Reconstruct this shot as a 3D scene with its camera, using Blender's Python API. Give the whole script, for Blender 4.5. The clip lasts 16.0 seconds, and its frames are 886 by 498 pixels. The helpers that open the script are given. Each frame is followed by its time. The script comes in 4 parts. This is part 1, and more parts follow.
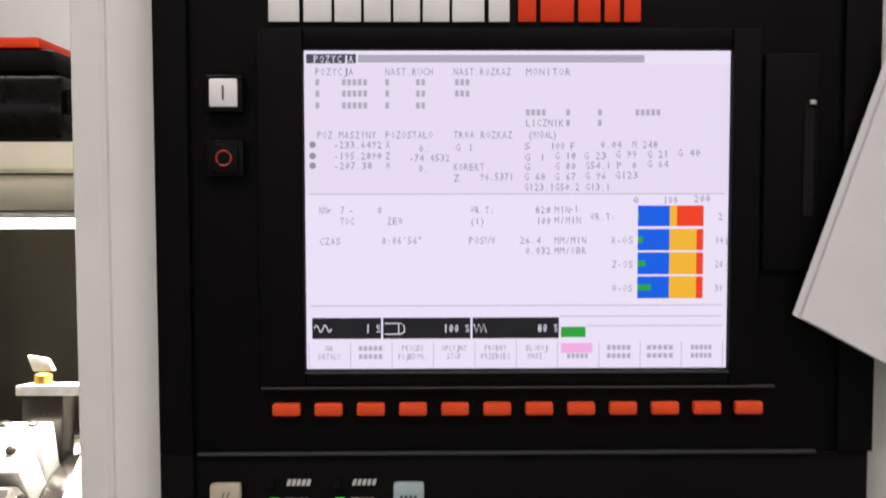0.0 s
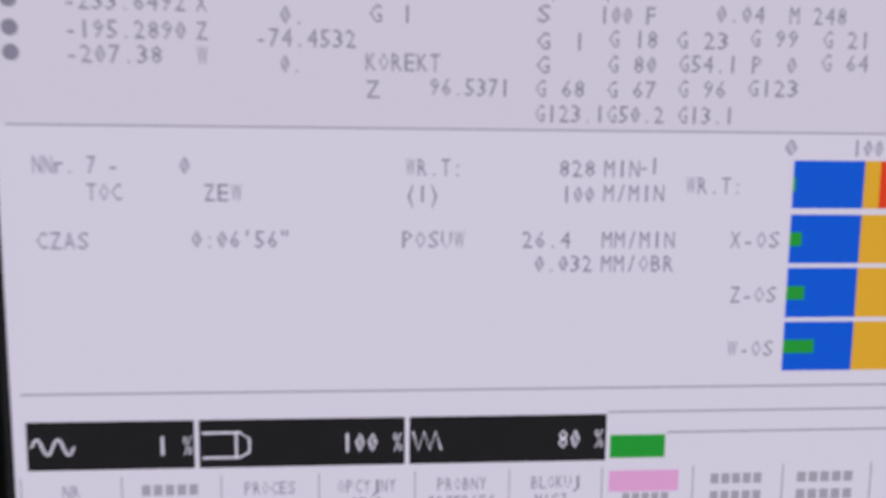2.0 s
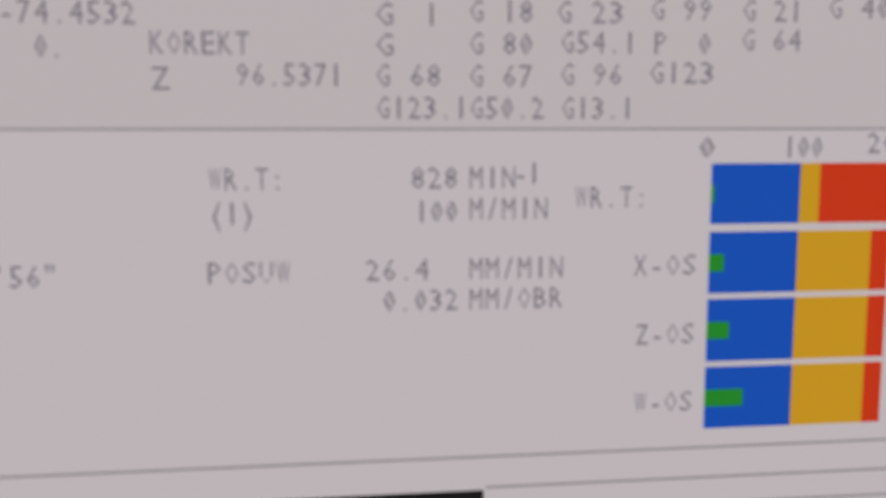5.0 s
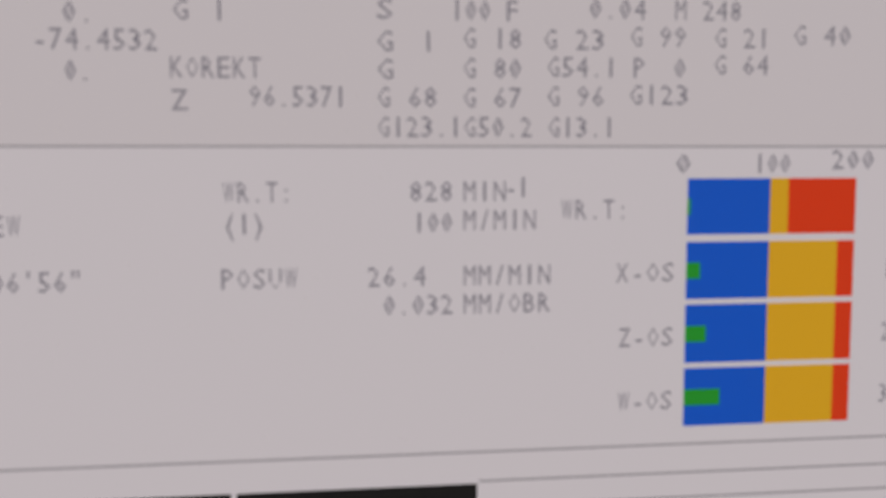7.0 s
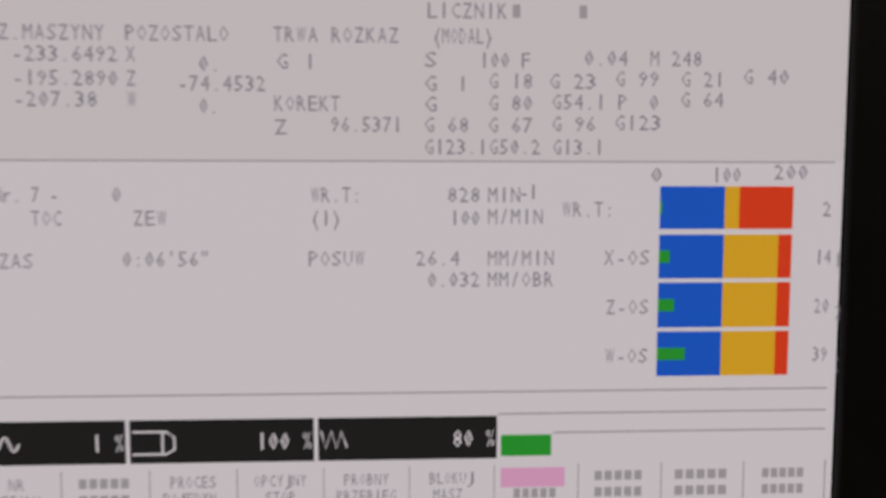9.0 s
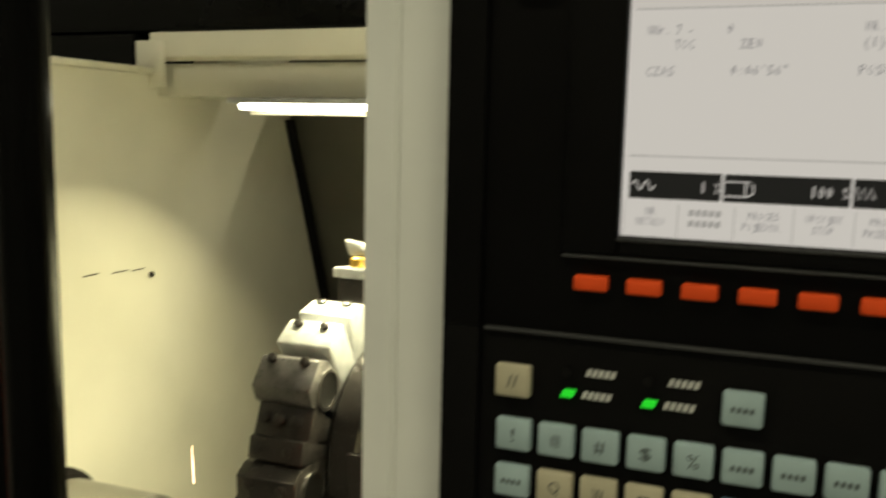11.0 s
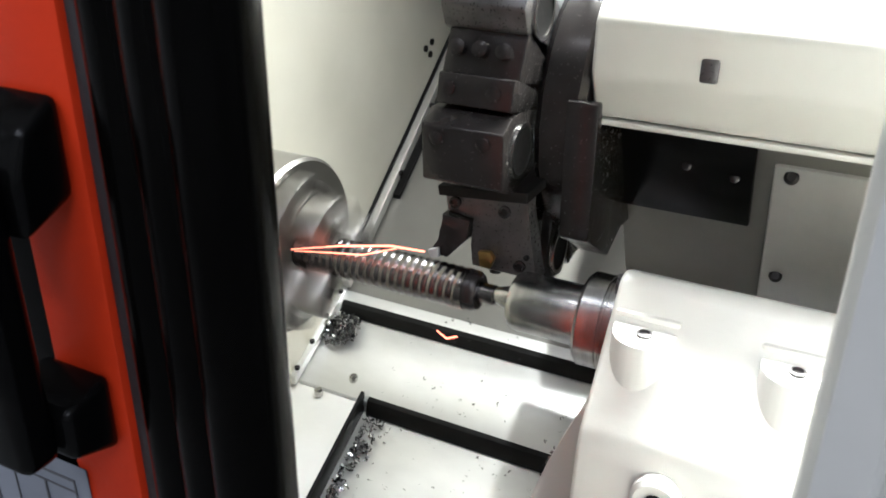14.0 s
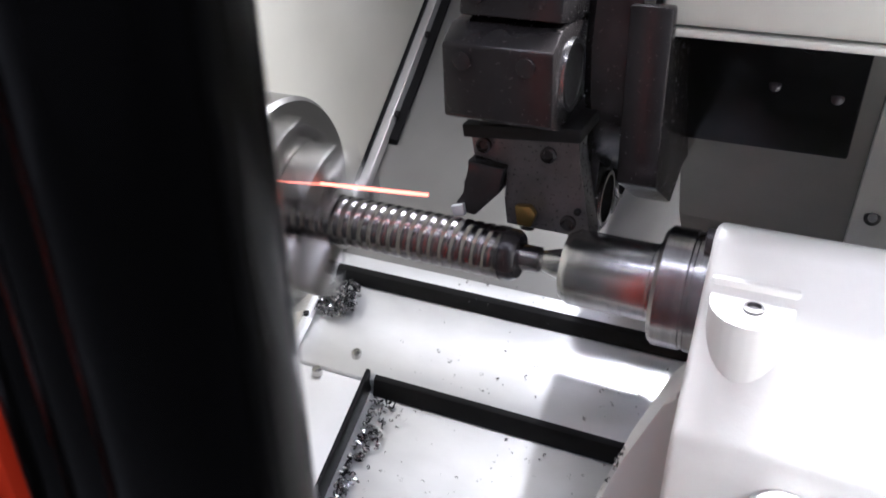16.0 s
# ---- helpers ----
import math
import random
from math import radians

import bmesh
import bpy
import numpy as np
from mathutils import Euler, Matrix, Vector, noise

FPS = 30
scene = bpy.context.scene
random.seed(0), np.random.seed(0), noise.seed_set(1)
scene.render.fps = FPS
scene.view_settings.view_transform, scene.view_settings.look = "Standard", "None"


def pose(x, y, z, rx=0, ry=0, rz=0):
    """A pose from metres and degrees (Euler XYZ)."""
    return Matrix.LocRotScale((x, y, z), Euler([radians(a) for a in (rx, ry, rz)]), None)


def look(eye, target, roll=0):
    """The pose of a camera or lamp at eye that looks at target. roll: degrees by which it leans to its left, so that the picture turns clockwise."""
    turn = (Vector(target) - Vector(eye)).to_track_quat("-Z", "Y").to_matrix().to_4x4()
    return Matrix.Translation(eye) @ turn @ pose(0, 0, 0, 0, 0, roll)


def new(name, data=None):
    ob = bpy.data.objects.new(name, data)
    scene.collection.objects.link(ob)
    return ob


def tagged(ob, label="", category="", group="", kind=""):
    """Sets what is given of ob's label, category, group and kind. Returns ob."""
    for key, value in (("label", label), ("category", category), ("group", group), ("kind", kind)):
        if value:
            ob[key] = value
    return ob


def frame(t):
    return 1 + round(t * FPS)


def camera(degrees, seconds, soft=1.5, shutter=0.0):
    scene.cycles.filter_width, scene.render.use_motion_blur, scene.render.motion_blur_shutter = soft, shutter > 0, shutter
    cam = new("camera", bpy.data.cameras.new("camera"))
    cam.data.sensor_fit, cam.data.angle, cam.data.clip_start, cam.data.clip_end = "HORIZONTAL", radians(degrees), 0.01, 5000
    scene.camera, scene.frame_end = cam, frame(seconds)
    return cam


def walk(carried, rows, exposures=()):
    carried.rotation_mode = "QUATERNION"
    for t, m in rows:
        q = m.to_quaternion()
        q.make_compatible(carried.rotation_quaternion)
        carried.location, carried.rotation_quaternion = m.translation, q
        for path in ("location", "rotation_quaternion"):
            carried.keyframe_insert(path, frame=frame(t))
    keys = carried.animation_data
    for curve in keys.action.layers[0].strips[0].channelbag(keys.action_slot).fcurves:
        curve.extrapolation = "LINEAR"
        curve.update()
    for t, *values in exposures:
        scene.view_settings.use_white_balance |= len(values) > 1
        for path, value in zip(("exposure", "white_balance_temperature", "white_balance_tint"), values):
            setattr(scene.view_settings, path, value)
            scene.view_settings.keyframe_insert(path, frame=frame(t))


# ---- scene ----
cam = camera(54.8, 16.0, 1.7, 0.45)
cam.data.dof.use_dof, cam.data.dof.focus_distance, cam.data.dof.aperture_fstop = True, 0.95, 19.0
PATH = [
    (0, (0.009, -0.007, 1.809), (0.032, 1.99, 1.705), -0.1),
    (0.5, (0.053, 0.049, 1.818), (-0.029, 2.047, 1.761), 0.4),
    (1, (0.069, 0.127, 1.803), (-0.015, 2.123, 1.718), 0.4),
    (1.5, (0.04, 0.267, 1.808), (0.074, 2.258, 1.625), 0.1),
    (2, (0.027, 0.352, 1.814), (0.183, 2.329, 1.555), 0.6),
    (2.5, (0.032, 0.383, 1.813), (0.227, 2.353, 1.533), 0.9),
    (3, (0.041, 0.396, 1.811), (0.275, 2.366, 1.552), 0.8),
    (3.5, (0.052, 0.405, 1.81), (0.261, 2.378, 1.56), 0.3),
    (4, (0.059, 0.409, 1.811), (0.263, 2.383, 1.564), -0.3),
    (4.5, (0.065, 0.411, 1.81), (0.288, 2.385, 1.581), -0.2),
    (4.7, (0.068, 0.41, 1.812), (0.287, 2.384, 1.576), -0.2),
    (7, (0.067, 0.391, 1.809), (0.288, 2.372, 1.638), -0.2),
    (7.5, (0.069, 0.385, 1.811), (0.284, 2.366, 1.633), -0.1),
    (8, (0.067, 0.373, 1.81), (0.282, 2.355, 1.654), 0.0),
    (8.2, (0.067, 0.365, 1.812), (0.266, 2.348, 1.646), -0.0),
    (10.3, (0.044, 0.189, 1.787), (-0.311, 2.151, 1.624), 0.8),
    (10.5, (0.03, 0.166, 1.776), (-0.45, 2.097, 1.577), 0.8),
    (11, (-0.006, 0.115, 1.747), (-0.702, 1.97, 1.473), 1.3),
    (11.5, (-0.036, 0.091, 1.701), (-0.898, 1.852, 1.308), 1.9),
    (12, (-0.073, 0.102, 1.657), (-0.981, 1.802, 1.121), 1.9),
    (12.5, (-0.122, 0.157, 1.622), (-1.005, 1.835, 0.986), 2.1),
    (13, (-0.17, 0.226, 1.588), (-1.054, 1.866, 0.86), 1.1),
    (13.5, (-0.221, 0.286, 1.552), (-1.071, 1.902, 0.735), 1.1),
    (14, (-0.273, 0.325, 1.527), (-1.074, 1.941, 0.663), 0.9),
    (14.5, (-0.284, 0.354, 1.507), (-1.085, 1.951, 0.607), 1.0),
    (15, (-0.295, 0.37, 1.483), (-1.177, 1.878, 0.509), -0.6),
    (15.5, (-0.369, 0.436, 1.454), (-1.141, 1.989, 0.459), -1.1),
    (16, (-0.4, 0.48, 1.448), (-1.136, 2.06, 0.466), -1.1),
]
EXPOSURES = [
    (0.0, 0.0, 6150, 25), (1.0, -0.07, 6200, 22), (1.5, -0.15, 6200, 21), (2.0, -0.42, 6050, 21), (2.5, -0.6, 6250, 19), (3.0, -0.68, 6500, 16), (3.5, -0.75, 6800, 13), (8.2, -0.75, 6900, 13), (10.3, -0.5, 6800, 8),
    (11.0, -0.55, 7500, -1), (11.5, -0.35, 8100, -7), (12.0, 0.0, 7500, -5), (12.5, 0.18, 6300, 3), (13.0, 0.16, 5500, 9), (13.5, 0.02, 5300, 14), (14.5, -0.16, 5150, 25), (16.0, -0.2, 5000, 31),
]
walk(cam, [(t, look(eye, target, roll)) for t, eye, target, roll in PATH], EXPOSURES)
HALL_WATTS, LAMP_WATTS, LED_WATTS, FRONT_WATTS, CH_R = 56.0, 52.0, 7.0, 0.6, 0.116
LAMPCOL = (1.0, 0.94, 0.66)

# ---- room and lamp light ----
world = bpy.data.worlds.new("world")
scene.world = world
world.use_nodes = True
world.node_tree.nodes["Background"].inputs[0].default_value = (0.9, 0.95, 1.0, 1)
world.node_tree.nodes["Background"].inputs[1].default_value = 0.02


def area_lamp(name, m, sx, sy, watts, colour):
    data = bpy.data.lights.new(name, "AREA")
    data.shape, data.size, data.size_y, data.energy, data.color = "RECTANGLE", sx, sy, watts, colour
    ob = new(name, data)
    ob.matrix_world = m
    return ob


# ---- materials ----
def mat(name, colour, rough=0.5, metal=0.0, var=0.08, scale=30.0, bump=0.0, grain=200.0, spec=0.5, dirt=0.0, dirt_colour=(0.05, 0.045, 0.03), stretch=(1, 1, 1), rvar=0.1):
    m = bpy.data.materials.new(name)
    m.use_nodes = True
    nt = m.node_tree
    b = nt.nodes["Principled BSDF"]
    tc = nt.nodes.new("ShaderNodeTexCoord")
    mp = nt.nodes.new("ShaderNodeMapping")
    mp.inputs["Scale"].default_value = stretch
    nt.links.new(tc.outputs["Object"], mp.inputs["Vector"])
    n1 = nt.nodes.new("ShaderNodeTexNoise")
    n1.inputs["Scale"].default_value, n1.inputs["Detail"].default_value = scale, 6
    nt.links.new(mp.outputs[0], n1.inputs["Vector"])
    ramp = nt.nodes.new("ShaderNodeMapRange")
    ramp.inputs["From Min"].default_value, ramp.inputs["From Max"].default_value = 0.3, 0.7
    ramp.inputs["To Min"].default_value, ramp.inputs["To Max"].default_value = 1 - var, 1 + var
    nt.links.new(n1.outputs["Fac"], ramp.inputs["Value"])
    mul = nt.nodes.new("ShaderNodeMix")
    mul.data_type, mul.blend_type = "RGBA", "MULTIPLY"
    mul.inputs[0].default_value = 1.0
    mul.inputs[6].default_value = (*colour, 1)
    nt.links.new(ramp.outputs[0], mul.inputs[7])
    last = mul.outputs[2]
    if dirt:
        n2 = nt.nodes.new("ShaderNodeTexNoise")
        n2.inputs["Scale"].default_value, n2.inputs["Detail"].default_value = scale * 0.25, 8
        nt.links.new(mp.outputs[0], n2.inputs["Vector"])
        r2 = nt.nodes.new("ShaderNodeMapRange")
        r2.inputs["From Min"].default_value, r2.inputs["From Max"].default_value = 0.52, 0.78
        r2.inputs["To Max"].default_value = dirt
        nt.links.new(n2.outputs["Fac"], r2.inputs["Value"])
        mx = nt.nodes.new("ShaderNodeMix")
        mx.data_type = "RGBA"
        mx.inputs[7].default_value = (*dirt_colour, 1)
        nt.links.new(r2.outputs[0], mx.inputs[0])
        nt.links.new(last, mx.inputs[6])
        last = mx.outputs[2]
    nt.links.new(last, b.inputs["Base Color"])
    n3 = nt.nodes.new("ShaderNodeTexNoise")
    n3.inputs["Scale"].default_value, n3.inputs["Detail"].default_value = grain, 4
    nt.links.new(mp.outputs[0], n3.inputs["Vector"])
    rr = nt.nodes.new("ShaderNodeMapRange")
    rr.inputs["To Min"].default_value, rr.inputs["To Max"].default_value = max(0.03, rough - rvar), min(1, rough + rvar)
    nt.links.new(n3.outputs["Fac"], rr.inputs["Value"])
    nt.links.new(rr.outputs[0], b.inputs["Roughness"])
    b.inputs["Metallic"].default_value = metal
    b.inputs["Specular IOR Level"].default_value = spec
    if bump:
        bp = nt.nodes.new("ShaderNodeBump")
        bp.inputs["Strength"].default_value, bp.inputs["Distance"].default_value = bump, 0.001
        nt.links.new(n3.outputs["Fac"], bp.inputs["Height"])
        nt.links.new(bp.outputs[0], b.inputs["Normal"])
    return m


def glow(name, colour, strength):
    m = bpy.data.materials.new(name)
    m.use_nodes = True
    b = m.node_tree.nodes["Principled BSDF"]
    b.inputs["Base Color"].default_value = (0.01, 0.01, 0.01, 1)
    b.inputs["Roughness"].default_value = 0.4
    b.inputs["Specular IOR Level"].default_value = 0.15
    b.inputs["Emission Color"].default_value = (*colour, 1)
    b.inputs["Emission Strength"].default_value = strength
    return m


WHITE = mat("white_machine_paint", (0.72, 0.72, 0.69), 0.42, var=0.04, scale=12, bump=0.15, grain=350, dirt=0.06, dirt_colour=(0.35, 0.32, 0.24))
CREAM = mat("cream_interior_paint", (0.60, 0.58, 0.49), 0.4, var=0.06, scale=6, bump=0.1, grain=300, dirt=0.22, dirt_colour=(0.36, 0.32, 0.2))
TAIL = mat("tailstock_paint", (0.70, 0.69, 0.66), 0.35, var=0.04, scale=10, bump=0.2, grain=120, dirt=0.15, dirt_colour=(0.3, 0.28, 0.22))
BLACK = mat("black_panel_plastic", (0.0032, 0.003, 0.003), 0.5, var=0.15, scale=25, bump=0.25, grain=900, spec=0.06)
GLOSSBLACK = mat("black_gloss_plastic", (0.003, 0.003, 0.003), 0.22, var=0.2, scale=20, bump=0.06, grain=200, spec=0.11)
RUBBER = mat("black_rubber", (0.0016, 0.0015, 0.0013), 0.2, var=0.25, scale=15, bump=0.05, grain=150, stretch=(1, 1, 0.06), spec=0.05, rvar=0.04)
ORANGE = mat("orange_paint", (0.70, 0.045, 0.006), 0.45, spec=0.2, var=0.06, scale=14, bump=0.1, grain=300)
GREYTRIM = mat("grey_trim", (0.028, 0.028, 0.03), 0.5, var=0.1, scale=20)
QUILL = mat("quill_steel", (0.44, 0.435, 0.43), 0.25, 1.0, var=0.15, scale=30, bump=0.03, grain=300, stretch=(8, 0.3, 0.3), rvar=0.05)
STEEL = mat("turned_steel", (0.55, 0.54, 0.52), 0.19, 1.0, var=0.12, scale=40, bump=0.1, grain=400, stretch=(8, 1, 1))
CHUCKSTEEL = mat("chuck_steel", (0.33, 0.32, 0.30), 0.38, 1.0, var=0.08, scale=30, bump=0.1, grain=200, dirt=0.3)
BARSTEEL = mat("machined_bar_steel", (0.20, 0.188, 0.182), 0.21, 1.0, var=0.2, scale=90, bump=0.15, grain=400)
PLATE = mat("cover_plate_steel", (0.80, 0.80, 0.80), 0.34, 0.8, var=0.05, scale=14, bump=0.0, grain=60, rvar=0.06, dirt=0.05, dirt_colour=(0.3, 0.28, 0.23), stretch=(1, 2, 1))
SLANT = mat("slant_cover_steel", (0.17, 0.165, 0.15), 0.4, 0.5, var=0.1, scale=8, bump=0.08, grain=200, dirt=0.35, dirt_colour=(0.2, 0.18, 0.13))
BACKDARK = mat("dark_back_cover", (0.10, 0.097, 0.078), 0.5, 0.3, var=0.12, scale=5, bump=0.05, grain=120)
TOOLBLACK = mat("blackened_tool_steel", (0.028, 0.025, 0.0245), 0.24, 0.5, spec=0.4, var=0.15, scale=40, bump=0.04, grain=260, dirt=0.05, dirt_colour=(0.14, 0.10, 0.08))
APRON = mat("apron_plate_steel", (0.42, 0.41, 0.385), 0.33, 0.3, var=0.08, scale=14, bump=0.02, grain=260, dirt=0.22, dirt_colour=(0.26, 0.24, 0.2))
HOUSEWHITE = mat("turret_housing_paint", (0.56, 0.55, 0.50), 0.38, var=0.05, scale=8, bump=0.1, grain=200, dirt=0.15, dirt_colour=(0.3, 0.28, 0.2))
TOOLMID = mat("oiled_tool_steel", (0.085, 0.08, 0.082), 0.3, 0.5, var=0.25, scale=50, bump=0.15, grain=300, dirt=0.3)
TOOLGREY = mat("ground_tool_steel", (0.40, 0.41, 0.42), 0.32, 0.35, var=0.2, scale=50, bump=0.1, grain=300, dirt=0.3)
BRASS = mat("brass_nozzle", (0.62, 0.40, 0.10), 0.3, 1.0, var=0.1, scale=60)
INSERT = mat("gold_carbide_insert", (0.30, 0.20, 0.06), 0.35, 0.9, var=0.1, scale=90)
CHIP = mat("steel_chips", (0.24, 0.235, 0.235), 0.22, 1.0, var=0.4, scale=120)
GAP = mat("dark_gap", (0.006, 0.0056, 0.0054), 0.6, var=0.2, spec=0.12)
# Near-black for cover step faces; their shade is put into the colour.
STEPDARK = mat("cover_step_dark", (0.008, 0.0078, 0.0075), 0.4, spec=0.12, var=0.3, scale=25, bump=0.2, grain=200)
KEYLIGHT = mat("pale_blue_key", (0.32, 0.42, 0.44), 0.45, var=0.06, scale=60)
KEYCREAM = mat("cream_key", (0.44, 0.40, 0.29), 0.45, var=0.06, scale=60)
KEYBLUE = mat("slate_blue_key", (0.09, 0.15, 0.24), 0.45, var=0.08, scale=60)
KEYORANGE = mat("orange_soft_key", (0.72, 0.075, 0.018), 0.5, spec=0.15, var=0.06, scale=60)
LEGEND = mat("dark_legend", (0.05, 0.06, 0.06), 0.6)
PALELEGEND = mat("pale_legend", (0.5, 0.5, 0.48), 0.6)
PAPER = mat("paper", (0.64, 0.64, 0.65), 0.8, var=0.04, scale=20)
# Drawing paper darkened to blue-grey, with the handle's shade put into its colour.
SHADEDPAPER = mat("shaded_drawing_paper", (0.27, 0.29, 0.34), 0.35, var=0.06, scale=20, spec=0.2)
INK = mat("ink", (0.12, 0.12, 0.13), 0.8)
HALL = mat("hall_wall_paint", (0.7, 0.7, 0.68), 0.8, var=0.05, scale=2)
FLOORM = mat("hall_floor", (0.25, 0.25, 0.24), 0.5, var=0.15, scale=3, dirt=0.3)
LOGOWHITE = mat("logo_white", (0.75, 0.75, 0.75), 0.4)
REDRING = mat("red_button_mark", (0.35, 0.03, 0.03), 0.5)
LAMPGLOW = glow("lamp_glow", (1.0, 0.97, 0.86), 14.0)
SCREENWHITE = glow("lcd_backlight", (0.80, 0.76, 0.82), 1.0)
SCREENTEXT = glow("lcd_text", (0.285, 0.27, 0.33), 1.0)
SCREENBLUE = glow("lcd_blue", (0.0, 0.11, 0.70), 1.0)
SCREENUPPER = glow("lcd_pale_grey", (0.76, 0.715, 0.765), 1.0)
SCREENYELLOW = glow("lcd_yellow", (0.86, 0.46, 0.02), 1.0)
SCREENRED = glow("lcd_red", (0.85, 0.05, 0.01), 1.0)
SCREENGREEN = glow("lcd_green", (0.01, 0.36, 0.03), 1.0)
SCREENPINK = glow("lcd_pink", (0.85, 0.42, 0.68), 1.0)
SCREENDARK = glow("lcd_dark_grey", (0.07, 0.065, 0.075), 1.0)
SCREENBLACK = glow("lcd_black", (0.008, 0.008, 0.01), 1.0)
SCREENGREY = glow("lcd_grey", (0.42, 0.40, 0.44), 1.0)
LEDGREEN = glow("led_green", (0.02, 0.9, 0.05), 1.0)
HOT = glow("glowing_chip", (1.0, 0.22, 0.10), 6.0)
HOTWHITE = glow("white_hot_chip", (1.0, 0.62, 0.42), 6.0)

GLASS = bpy.data.materials.new("window_glass")
GLASS.use_nodes = True
gb = GLASS.node_tree.nodes["Principled BSDF"]
gb.inputs["Base Color"].default_value = (0.34, 0.335, 0.25, 1)
gb.inputs["Transmission Weight"].default_value = 1.0
gb.inputs["Roughness"].default_value = 0.02
gb.inputs["IOR"].default_value = 1.45


# ---- mesh helpers ----
def bm_box(bm, x0, x1, y0, y1, z0, z1, bevel=0.0, seg=2):
    vs = [bm.verts.new((x, y, z)) for x in (x0, x1) for y in (y0, y1) for z in (z0, z1)]
    fs = []
    for q in ((0, 1, 3, 2), (4, 6, 7, 5), (0, 4, 5, 1), (2, 3, 7, 6), (0, 2, 6, 4), (1, 5, 7, 3)):
        fs.append(bm.faces.new([vs[i] for i in q]))
    if bevel:
        es = list({e for f in fs for e in f.edges})
        bmesh.ops.bevel(bm, geom=es, offset=bevel, segments=seg, affect="EDGES", profile=0.5)
    return bm


def box(x0, x1, y0, y1, z0, z1, bevel=0.0, seg=2):
    return bm_box(bmesh.new(), x0, x1, y0, y1, z0, z1, bevel, seg)


def bm_prism(bm, poly, axis, a0, a1, bevel=0.0, seg=2):
    """Extrudes a 2D outline along an axis; x takes (y, z), y takes (x, z), z takes (x, y)."""
    def put(u, v, a):
        return {"x": (a, u, v), "y": (u, a, v), "z": (u, v, a)}[axis]
    lo = [bm.verts.new(put(u, v, a0)) for u, v in poly]
    hi = [bm.verts.new(put(u, v, a1)) for u, v in poly]
    fs = [bm.faces.new(lo[::-1]), bm.faces.new(hi)]
    n = len(poly)
    for i in range(n):
        fs.append(bm.faces.new((lo[i], lo[(i + 1) % n], hi[(i + 1) % n], hi[i])))
    if bevel:
        es = list({e for f in fs for e in f.edges})
        bmesh.ops.bevel(bm, geom=es, offset=bevel, segments=seg, affect="EDGES", profile=0.5)
    bmesh.ops.recalc_face_normals(bm, faces=bm.faces[:])
    return bm


def prism(poly, axis, a0, a1, bevel=0.0, seg=2):
    return bm_prism(bmesh.new(), poly, axis, a0, a1, bevel, seg)


def bm_lathe(bm, profile, axis="x", centre=(0, 0, 0), n=48, closed=True):
    """Turns a profile of (along, radius) round an axis through centre."""
    rings = []
    for a, r in profile:
        ring = []
        for i in range(n):
            c, s = math.cos(2 * math.pi * i / n) * r, math.sin(2 * math.pi * i / n) * r
            p = {"x": (a, c, s), "y": (c, a, s), "z": (c, s, a)}[axis]
            ring.append(bm.verts.new([p[k] + centre[k] for k in range(3)]))
        rings.append(ring)
    for p, q in zip(rings, rings[1:]):
        for i in range(n):
            bm.faces.new((p[i], p[(i + 1) % n], q[(i + 1) % n], q[i]))
    if closed:
        bm.faces.new(rings[0][::-1])
        bm.faces.new(rings[-1])
    bmesh.ops.recalc_face_normals(bm, faces=bm.faces[:])
    return bm


def lathe(profile, axis="x", centre=(0, 0, 0), n=48, closed=True):
    return bm_lathe(bmesh.new(), profile, axis, centre, n, closed)


def finish(name, bm, material, smooth=35):
    me = bpy.data.meshes.new(name)
    bm.to_mesh(me)
    bm.free()
    me.materials.append(material)
    for p in me.polygons:
        p.use_smooth = True
    me.set_sharp_from_angle(angle=radians(smooth))
    return me


def part(name, bm, material, parent, label=""):
    ob = new(name, finish(name, bm, material))
    ob.parent = parent
    ob.matrix_parent_inverse = parent.matrix_basis.inverted()
    return tagged(ob, label)


def thing(name, label, category, at=(0, 0, 0), group=""):
    ob = new(name)
    ob.empty_display_size = 0.05
    ob.matrix_basis = Matrix.Translation(at)
    return tagged(ob, label, category, group)


def solid(name, bm, material, label, category, group="", kind=""):
    return tagged(new(name, finish(name, bm, material)), label, category, group, kind)


def structure(name, bm, material, label=""):
    return tagged(new(name, finish(name, bm, material)), label, kind="structure")


def tube(bm, pts, r, n=8):
    rings = []
    for i, p in enumerate(pts):
        p = Vector(p)
        d = (Vector(pts[min(i + 1, len(pts) - 1)]) - Vector(pts[max(i - 1, 0)])).normalized()
        u = d.orthogonal().normalized()
        v = d.cross(u)
        rad = r[i] if isinstance(r, (list, tuple)) else r
        rings.append([bm.verts.new(p + rad * (math.cos(2 * math.pi * k / n) * u + math.sin(2 * math.pi * k / n) * v)) for k in range(n)])
    for a, b in zip(rings, rings[1:]):
        for k in range(n):
            bm.faces.new((a[k], a[(k + 1) % n], b[(k + 1) % n], b[k]))
    bm.faces.new(rings[0][::-1])
    bm.faces.new(rings[-1])
    bmesh.ops.recalc_face_normals(bm, faces=bm.faces[:])
    return bm


